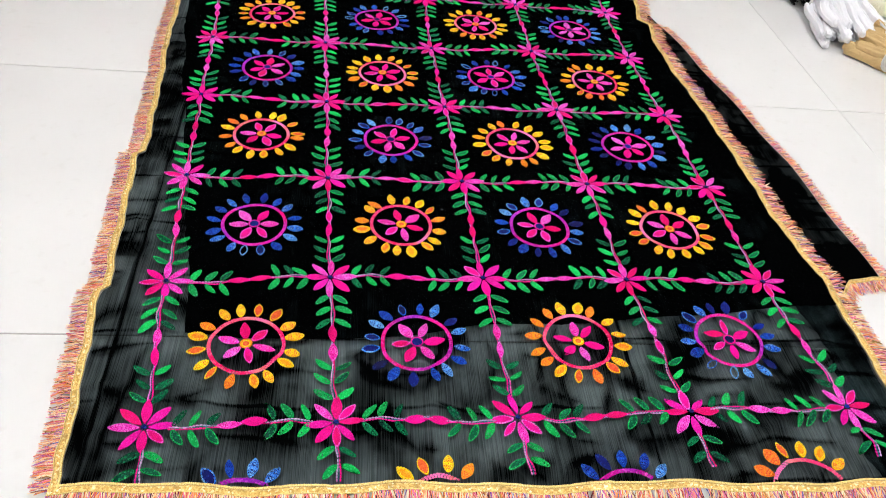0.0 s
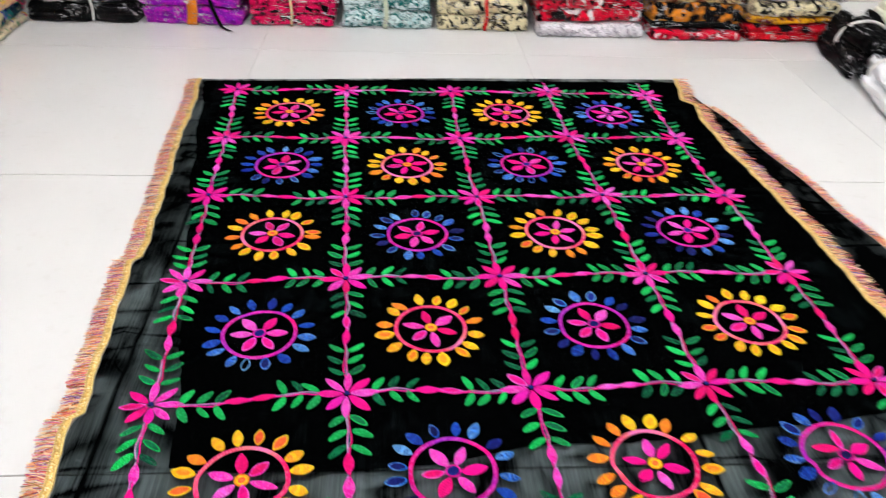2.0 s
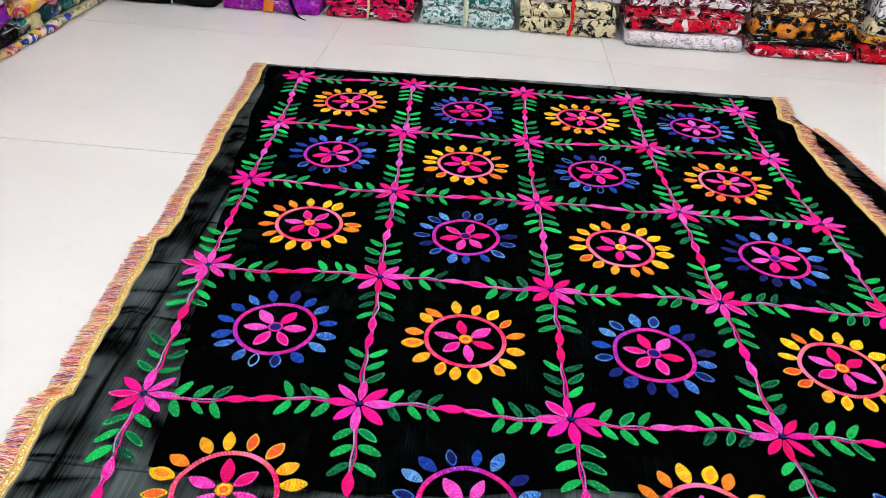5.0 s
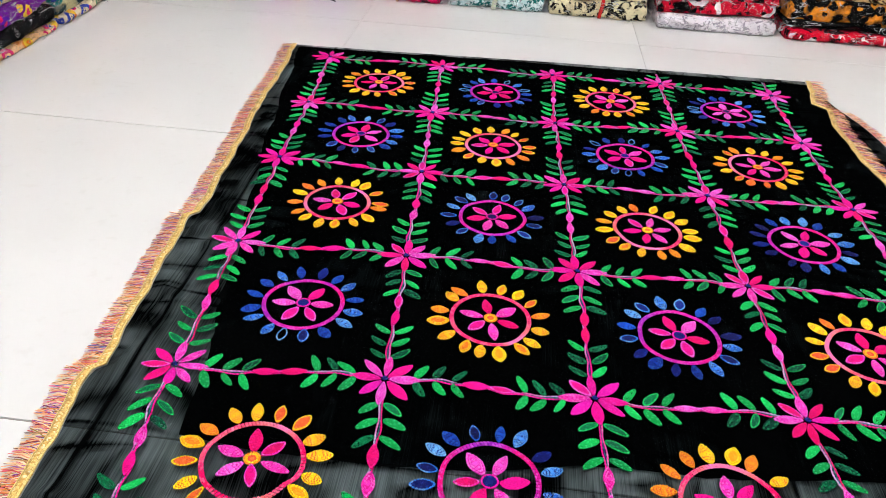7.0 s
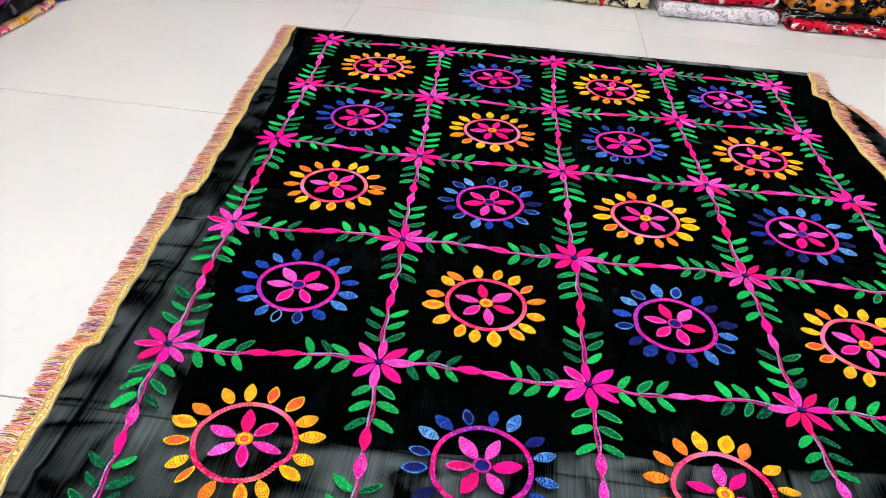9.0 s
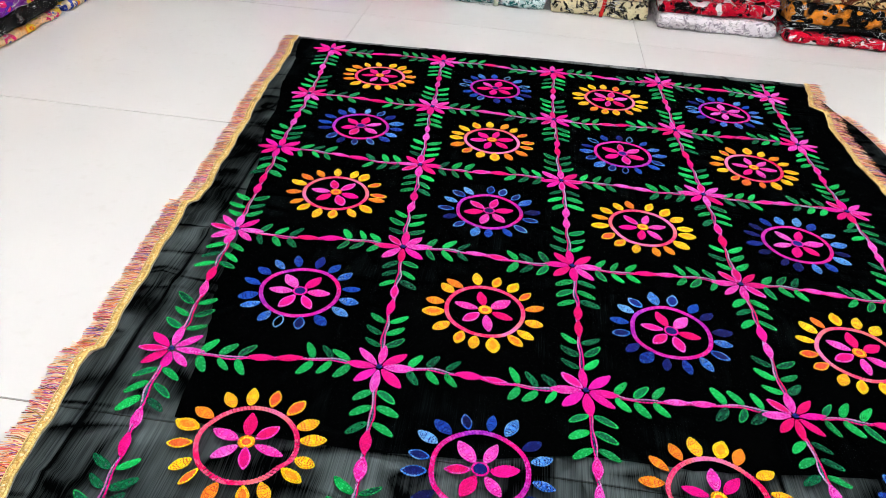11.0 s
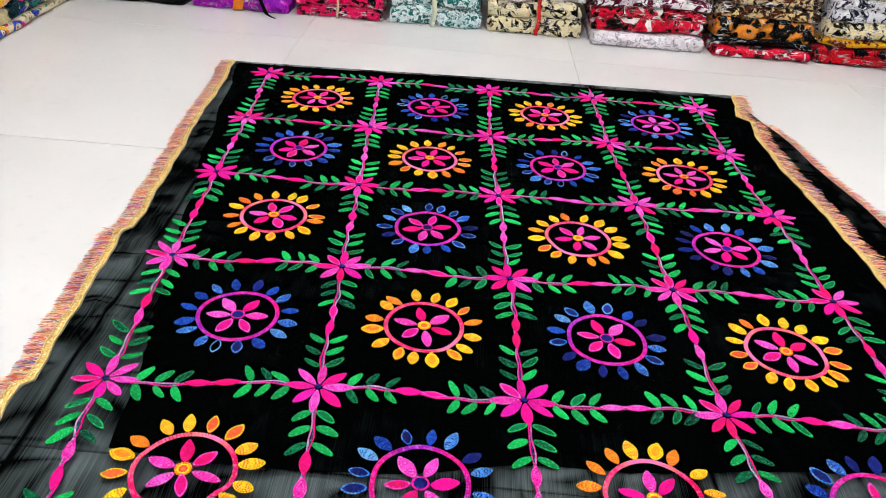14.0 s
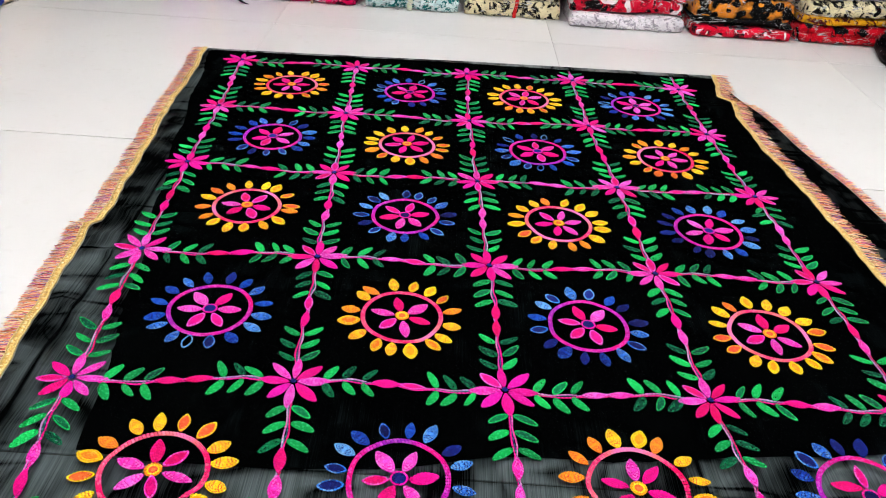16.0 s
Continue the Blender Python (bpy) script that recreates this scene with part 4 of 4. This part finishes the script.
def sleeve_mesh(w, d, h, seed, z_base=0.0, pile=0.0, nx=34, flap=0.016):
    """A crinkled clear bag round a packet, with flattened ends."""
    verts, faces = [], []
    ring = []
    for k in range(8):
        ring.append((-d / 2 - 0.003, h * k / 7))
    for k in range(1, 7):
        ring.append((-d / 2 - 0.003 + (d + 0.006) * k / 6, h + 0.001))
    for k in range(1, 5):
        ring.append((d / 2 + 0.003, h * (1 - k / 4)))
    n = len(ring)
    for i in range(nx + 1):
        u = i / nx
        x = (-w / 2 - flap) + (w + 2 * flap) * u
        e = min(u, 1 - u) * nx
        flat = 0.25 if e < 1 else (0.6 if e < 2 else (0.9 if e < 3 else 1.0))
        for y, z in ring:
            q = Vector((x * 40, y * 22 + seed * 3.1, z * 60 + seed * 1.7))
            j = noise.noise(q) * 0.005 + abs(noise.noise(q * 0.45)) * 0.004
            zz = h * 0.45 + (z - h * 0.45) * flat
            verts.append((x + noise.noise(q * 0.7) * 0.006 * (e < 1.5), y - (j if y < 0 else 0) - (0.001 if y < 0 else 0), max(0.0005 - z_base, zz + j * 0.4 + sway(x, z_base + zz, pile))))
    for i in range(nx):
        for k in range(n - 1):
            a = i * n + k
            faces.append((a, a + 1, a + 1 + n, a + n))
    return mesh_of("plastic_sleeve", verts, faces)


def band_mesh(d, h, width, lean=0.0, ny=18):
    """A ribbon loop pulled tight round a bundle."""
    path = []
    for k in range(ny + 1):
        t = k / ny
        path.append((-d / 2 - 0.004 + 0.003 * abs(math.cos(math.pi * t)) + 0.0012 * math.sin(t * 9.5), 0.0012 + t * (h + 0.001)))
    path += [(-d / 4, h + 0.003), (d / 4, h + 0.003), (d / 2 + 0.004, h), (d / 2 + 0.004, 0.0012)]
    verts, faces = [], []
    n = len(path)
    for y, z in path:
        x = lean * z / max(h, 0.01) + 0.0016 * math.sin(z * 95 + d * 40)
        for sx, sy in ((-0.5, 0), (0.5, 0), (0.5, 0.0014), (-0.5, 0.0014)):
            tuck = -sy if y < 0 else sy
            verts.append((x + sx * width, y + tuck, z))
    for k in range(n):
        for i in range(4):
            a, b = k * 4 + i, k * 4 + (i + 1) % 4
            c, e = ((k + 1) % n) * 4 + (i + 1) % 4, ((k + 1) % n) * 4 + i
            faces.append((a, b, c, e))
    return mesh_of("band", verts, faces)


SEED = [0]


def bundle(place, turn, w, d, z0, layers, label, band=None, band_at=0.0, band_width=0.012, lean=0.0, film=True, shrink=None, group="wrapped cloth bundles"):
    """Folded cloths in clear bags, piled and tied as one bundle. layers: print, height, folds."""
    thing = tagged(new("cloth_bundle"), label, "cloth bundle", group)
    thing.location = (place[0], place[1], z0)
    thing.rotation_euler = (0, 0, math.radians(turn))
    z, pile = 0.0, place[0] * 7 + place[1] * 13
    for print_name, h, folds in layers:
        SEED[0] += 1
        s = SEED[0]
        random.seed(s)
        ww, dd = w * random.uniform(0.955, 1.0), d * random.uniform(0.97, 1.0)
        at = (random.uniform(-0.004, 0.004), random.uniform(-0.004, 0.004), z)
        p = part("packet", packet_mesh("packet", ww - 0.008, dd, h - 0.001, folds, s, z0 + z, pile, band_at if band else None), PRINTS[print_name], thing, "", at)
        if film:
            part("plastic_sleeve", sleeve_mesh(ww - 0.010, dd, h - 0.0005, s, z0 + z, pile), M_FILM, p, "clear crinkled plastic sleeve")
        z += h
    if band:
        part("band", band_mesh(d - 0.006, z + sway(band_at, z0 + z, pile), band_width, lean), BANDS[band], thing, band + " ribbon band", (band_at, 0, 0))
    return thing


DEPTH, FRONT = 0.27, 0.161


def column(x0, x1, bundles, front=FRONT, toe=0.0):
    z = 0.0008
    for layers, label, band, band_at, band_width, lean in bundles:
        bundle(((x0 + x1) / 2, front + DEPTH / 2 - (toe if z < 0.01 else 0.0)), random.uniform(-1.2, 1.2), x1 - x0, DEPTH, z, layers, label, band, band_at, band_width, lean)
        z += sum(l[1] for l in layers) + 0.001


column(-0.572, -0.306, [
    ([("black", 0.046, 2), ("black", 0.046, 2)], "glossy black cloth packets in clear plastic on the floor", "white", 0.03, 0.004, 0.0),
    ([("black", 0.05, 2), ("black", 0.05, 2)], "glossy black cloth packets tied with a lime ribbon", "lime", 0.0, 0.010, 0.004),
    ([("black", 0.05, 2), ("floral_teal", 0.05, 2)], "black and printed cloth packets in clear plastic", None, 0, 0, 0)])
column(-0.302, -0.056, [
    ([("purple", 0.044, 1), ("purple", 0.044, 2)], "purple printed cloth packets tied with an orange ribbon", "orange", 0.0, 0.024, 0.006),
    ([("pink_teal", 0.036, 1), ("pink_teal", 0.036, 1), ("pink_teal", 0.034, 1)], "pink and teal floral packets tied with a black ribbon", "black", 0.0, 0.020, 0.0),
    ([("teal_white", 0.05, 2), ("pink_teal", 0.05, 2)], "teal and pink printed packets in clear plastic", "black", 0.0, 0.020, 0.0)])
column(-0.050, 0.163, [
    ([("pink_black", 0.026, 1), ("pink_black", 0.05, 2)], "magenta and black printed packets with a beige ribbon", "beige", 0.0, 0.005, 0.0),
    ([("black", 0.055, 2), ("black", 0.06, 2)], "glossy black cloth packets in crinkled plastic", None, 0, 0, 0),
    ([("black", 0.05, 2), ("black", 0.05, 2)], "glossy black cloth packets in clear plastic", None, 0, 0, 0)])
column(0.168, 0.396, [
    ([("teal_white", 0.04, 1), ("teal_white", 0.042, 1)], "teal and white leaf-print packets with a pale ribbon", "pale", 0.0, 0.011, 0.0),
    ([("red_black", 0.03, 1), ("red_black", 0.028, 1), ("red_black", 0.03, 1)], "red and black printed packets tied with a beige ribbon", "beige", 0.0, 0.006, 0.004),
    ([("blue", 0.045, 1), ("black", 0.05, 2)], "bright blue cloth packet under a black one", "black", -0.02, 0.012, 0.0)])
column(0.402, 0.634, [
    ([("cream_black", 0.038, 1), ("cream_black", 0.038, 1)], "cream and black printed packets with a red ribbon", "red", 0.01, 0.008, 0.0),
    ([("white_grey", 0.03, 1), ("white_grey", 0.028, 1), ("white_grey", 0.03, 1)], "white and grey printed packets tied with black cord", "black", 0.0, 0.005, 0.002),
    ([("purple_plain", 0.03, 1), ("purple_plain", 0.03, 1), ("purple_plain", 0.04, 1)], "violet cloth packets tied with a beige ribbon", "beige", 0.0, 0.008, 0.0)])
column(0.642, 0.916, [
    ([("white_grey", 0.03, 1)], "white printed cloth packet in a loose plastic bag", None, 0, 0, 0),
    ([("red_mixed", 0.028, 1), ("red_mixed", 0.028, 1)], "red, navy and white printed cloth packets", None, 0, 0, 0),
    ([("maroon_white", 0.028, 1), ("maroon_white", 0.028, 1), ("maroon_white", 0.026, 1)], "maroon cloth packets with white flowers", None, 0, 0, 0),
    ([("mustard", 0.045, 2), ("mustard", 0.045, 2)], "mustard cloth packets with maroon flowers", None, 0, 0, 0)], FRONT - 0.016, 0.020)
column(0.928, 1.166, [
    ([("red_mixed", 0.022, 1)], "red printed cloth packet in a loose plastic bag", None, 0, 0, 0),
    ([("black", 0.014, 1), ("orange_black", 0.044, 1)], "orange cloth packet with black spots over a black one", None, 0, 0, 0),
    ([("brown_cream", 0.03, 1), ("brown_cream", 0.034, 1)], "brown and cream printed cloth packets", None, 0, 0, 0),
    ([("dark_red", 0.024, 1), ("white_red", 0.05, 2), ("white_red", 0.04, 2)], "white packets with red flowers in clear plastic", None, 0, 0, 0)], FRONT - 0.022, 0.018)
column(1.172, 1.405, [
    ([("red_plaid", 0.042, 2)], "red and black checked cloth packet on the floor", None, 0, 0, 0),
    ([("mustard", 0.018, 1), ("cream_black", 0.036, 1)], "yellow and cream printed cloth packets", None, 0, 0, 0),
    ([("white_navy", 0.05, 2), ("cream_black", 0.045, 2)], "white and navy printed cloth packets", None, 0, 0, 0),
    ([("black", 0.05, 2)], "glossy black cloth packet in clear plastic", None, 0, 0, 0)], FRONT - 0.036)

LEFT_FRONT = -0.562


def left_column(y0, y1, bundles):
    z = 0.0008
    for layers, label, band, band_at, band_width in bundles:
        bundle((LEFT_FRONT - DEPTH / 2, (y0 + y1) / 2), 90 + random.uniform(-1.5, 1.5), y1 - y0, DEPTH, z, layers, label, band, band_at, band_width, 0.0, group="floral cloth bundles")
        z += sum(l[1] for l in layers) + 0.001


left_column(-0.200, 0.200, [
    ([("floral_cream", 0.02, 1), ("floral_teal", 0.036, 1)], "cream and teal floral packets in clear plastic", None, 0, 0),
    ([("floral_orange", 0.036, 1), ("floral_lime", 0.036, 1)], "orange and lime floral packets in clear plastic", None, 0, 0),
    ([("floral_cream", 0.030, 1), ("black", 0.038, 1)], "cream floral packet under a black one", None, 0, 0),
    ([("floral_teal", 0.04, 1), ("floral_black", 0.05, 2), ("floral_orange", 0.04, 1)], "mixed floral cloth packets in clear plastic", None, 0, 0)])
left_column(-0.440, -0.206, [
    ([("floral_orange", 0.018, 1), ("black", 0.03, 1)], "black packet on a thin orange floral one", None, 0, 0),
    ([("floral_purple", 0.034, 1), ("floral_cream", 0.024, 1), ("floral_cream", 0.030, 1)], "violet and cream floral packets in clear plastic", None, 0, 0),
    ([("floral_orange", 0.040, 1), ("black", 0.034, 1)], "orange floral packet under a black one", None, 0, 0),
    ([("dark_red", 0.045, 2), ("floral_teal", 0.05, 2)], "wine-red and teal floral packets", None, 0, 0)])
left_column(-0.800, -0.446, [
    ([("floral_black", 0.03, 1), ("floral_black", 0.03, 1), ("floral_black", 0.032, 1)], "black floral packets tied with a black ribbon", "black", 0.09, 0.016),
    ([("floral_cream", 0.03, 1), ("floral_black", 0.028, 1)], "cream and black floral packets in clear plastic", None, 0, 0),
    ([("floral_white", 0.05, 1), ("floral_white", 0.05, 1)], "white floral cloth packets tied with black cord", "black", 0.07, 0.006),
    ([("dark_red", 0.05, 2)], "wine-red floral packet in clear plastic", None, 0, 0)])
left_column(-1.180, -0.806, [
    ([("floral_black", 0.05, 2), ("floral_teal", 0.05, 2)], "black and teal floral packets in clear plastic", None, 0, 0),
    ([("floral_cream", 0.05, 2), ("floral_orange", 0.05, 2)], "cream and orange floral packets in clear plastic", None, 0, 0)])


def loose_ribbon():
    """The free end of a black ribbon hanging down to the floor."""
    verts, faces = [], []
    pts = [(-0.146, 0.158, 0.100), (-0.138, 0.150, 0.085), (-0.128, 0.147, 0.05), (-0.118, 0.143, 0.022), (-0.108, 0.136, 0.006), (-0.096, 0.126, 0.0035), (-0.084, 0.118, 0.003)]
    o = Vector(pts[0])
    for k, p in enumerate(pts):
        w = 0.009 if k < 5 else 0.009 - 0.003 * (k - 4)
        for sx, sy in ((-0.5, -0.0006), (0.5, -0.0006), (0.5, 0.0006), (-0.5, 0.0006)):
            verts.append((p[0] - o.x + sx * w, p[1] - o.y + sy, p[2] - o.z + (sy if k > 3 else 0)))
    for k in range(len(pts) - 1):
        for i in range(4):
            a, b = k * 4 + i, k * 4 + (i + 1) % 4
            faces.append((a, b, b + 4, a + 4))
    me = mesh_of("ribbon_end", verts, faces)
    me.materials.append(BANDS["black"])
    ob = tagged(new("ribbon_end", me), "black ribbon end trailing down onto the floor", "ribbon")
    ob.location = o


loose_ribbon()


# ---- tied garments in a heap by the east wall ----
def finger_mesh(length, width, thick, seed, bend=0.0, taper=0.7):
    """A long soft folded strip of cloth from the origin along x, pleated lengthwise and uneven."""
    verts, faces, nl, nr = [], [], 46, 34
    for i in range(nl + 1):
        s = i / nl
        grow = taper + (1 - taper) * math.sin(math.pi * min(0.12 + s * 0.8, 1)) + 0.18 * noise.noise(Vector((s * 4, seed, 5)))
        drift = width * 0.55 * noise.noise(Vector((s * length * 9, seed * 1.7, 2.2))) * min(1, s * 3)
        sag = thick * 0.45 * noise.noise(Vector((s * length * 11, seed * 0.9, 7.7)))
        cap = 0.86 if i in (0, nl) else 1.0
        for k in range(nr):
            a = k * math.tau / nr
            ca, sa = math.cos(a), math.sin(a)
            t = math.copysign(abs(ca) ** 0.75, ca)
            y = t * width / 2 * grow * cap
            z = math.copysign(abs(sa) ** 0.7, sa) * thick / 2 * cap
            q = Vector((s * length * 16 + seed, y * 50, z * 50 + seed * 2.3))
            shift = 1.2 * noise.noise(Vector((s * length * 7, seed, 0)))
            pleat = thick * (0.16 * math.sin(t * 6.5 + shift + seed) + 0.10 * math.sin(t * 13 + 2.2 * shift + seed * 3)) if sa > 0 else 0
            w = noise.noise(q) * 0.2 + noise.noise(Vector((q.x * 2.6, q.y * 1.8, q.z * 2))) * 0.13
            verts.append((s * length + 0.01 * noise.noise(q) * (i in (0, nl)), y * (1 + w) + drift + bend * s ** 2, z * (1 + w) + pleat + sag))
    for i in range(nl):
        for k in range(nr):
            a, b = i * nr + k, i * nr + (k + 1) % nr
            faces.append((a, b, b + nr, a + nr))
    faces.append(tuple(range(nr - 1, -1, -1)))
    faces.append(tuple(nl * nr + k for k in range(nr)))
    return mesh_of("garment", verts, faces)


def tie_mesh(radius_y, radius_z, tube):
    verts, faces, n, m = [], [], 26, 6
    for i in range(n):
        a = i * math.tau / n
        for k in range(m):
            b = k * math.tau / m
            verts.append((tube * 1.4 * math.sin(b), (radius_y + tube * math.cos(b)) * math.cos(a), (radius_z + tube * math.cos(b)) * math.sin(a)))
    for i in range(n):
        for k in range(m):
            a, b = i * m + k, i * m + (k + 1) % m
            c, d = ((i + 1) % n) * m + (k + 1) % m, ((i + 1) % n) * m + k
            faces.append((a, d, c, b))
    return mesh_of("band", verts, faces)


def tied_bundle(at, heading, strips, material, label, tie_at=None, tie=None, film=False, tilt=0.0):
    """Folded garments fanned out from a white tie. strips: offset along, across, up, angle, length, width, thickness."""
    thing = tagged(new("garment_bundle"), label, "garment bundle", "tied garment bundles")
    thing.location = at
    thing.rotation_euler = (0, math.radians(tilt), math.radians(heading))
    for along, across, up, angle, length, width, thick in strips:
        SEED[0] += 1
        p = part("garment", finger_mesh(length, width, thick, SEED[0] * 1.37), material, thing, "", (along, across, up), (0, 0, math.radians(angle)))
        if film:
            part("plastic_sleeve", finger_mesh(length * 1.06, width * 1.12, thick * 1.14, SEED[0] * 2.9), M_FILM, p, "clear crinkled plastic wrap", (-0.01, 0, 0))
    if tie:
        part("band", tie_mesh(*tie), BANDS["white"], thing, "white elastic band", tie_at)


def fan(count, layers, width, thick, length, spread, gather=0.0, jitter=0.004, seed=1, drift=0.0, wild=4.0):
    """Strips side by side in layers, fanning by spread degrees."""
    rnd = random.Random(seed)
    out = []
    for layer in range(layers):
        k = count - layer // 2
        for i in range(k):
            t = (i / max(k - 1, 1)) - 0.5
            out.append((gather * abs(t) + rnd.uniform(-0.02, 0.02), t * width * k * 0.82 + drift * layer + rnd.uniform(-jitter, jitter), thick * (0.5 + layer * 0.82),
                        t * spread + rnd.gauss(0, wild), length * rnd.uniform(0.86, 1.06), width * rnd.uniform(0.9, 1.15), thick * rnd.uniform(0.92, 1.1)))
    return out


tied_bundle((1.408, 0.105, 0.0), -98, fan(6, 4, 0.021, 0.024, 0.25, 2, seed=3, wild=1.5),
            PRINTS["black"], "black garments in clear plastic tied with a white band", (0.10, 0.0, 0.046), (0.060, 0.048, 0.004), True)
tied_bundle((1.402, -0.085, 0.0), -103, fan(6, 4, 0.020, 0.017, 0.27, 6, seed=5, wild=2.0),
            M_WHITE, "white garments wrapped in clear plastic and tied", (0.10, 0.0, 0.034), (0.060, 0.040, 0.004))
tied_bundle((1.366, -0.345, 0.0), -62, fan(5, 3, 0.024, 0.021, 0.25, -24, seed=8, drift=0.010, wild=6.0),
            M_TAN, "tan folded garments tied with a white elastic band", (0.085, 0.012, 0.034), (0.062, 0.036, 0.0045))
tied_bundle((1.345, -0.575, 0.0), -36, fan(6, 3, 0.028, 0.022, 0.28, -16, seed=11),
            M_TAN, "tan folded garments lying loose in a heap")
tied_bundle((1.585, 0.11, 0.0), -85, fan(8, 9, 0.046, 0.034, 0.72, -8, seed=14, drift=0.011, wild=7.0),
            M_IVORY, "ivory folded garments in a tall tied heap", (0.47, 0.06, 0.118), (0.180, 0.130, 0.006))


# ---- floor tiles ----
TILE, GAP_X, GAP_Y = 0.6, 0.0006, 0.0020
shapes = {}
for ix in range(-2, 4):
    for iy in range(-6, 1):
        lo_x, hi_x = max(ix * TILE, X0), min((ix + 1) * TILE, X1)
        lo_y, hi_y = max(iy * TILE, Y0), min((iy + 1) * TILE, Y1)
        if hi_x - lo_x < 0.02 or hi_y - lo_y < 0.02:
            continue
        key = (round(hi_x - lo_x, 4), round(hi_y - lo_y, 4))
        if key not in shapes:
            me = box_mesh("tile", (-key[0] / 2 + GAP_X / 2, -key[1] / 2 + GAP_Y / 2, -0.008), (key[0] / 2 - GAP_X / 2, key[1] / 2 - GAP_Y / 2, 0.0), 0.0003)
            me.materials.append(M_TILE)
            shapes[key] = me
        ob = new("tile", shapes[key])
        ob.parent = floor
        ob.location = ((lo_x + hi_x) / 2, (lo_y + hi_y) / 2, 0.0)
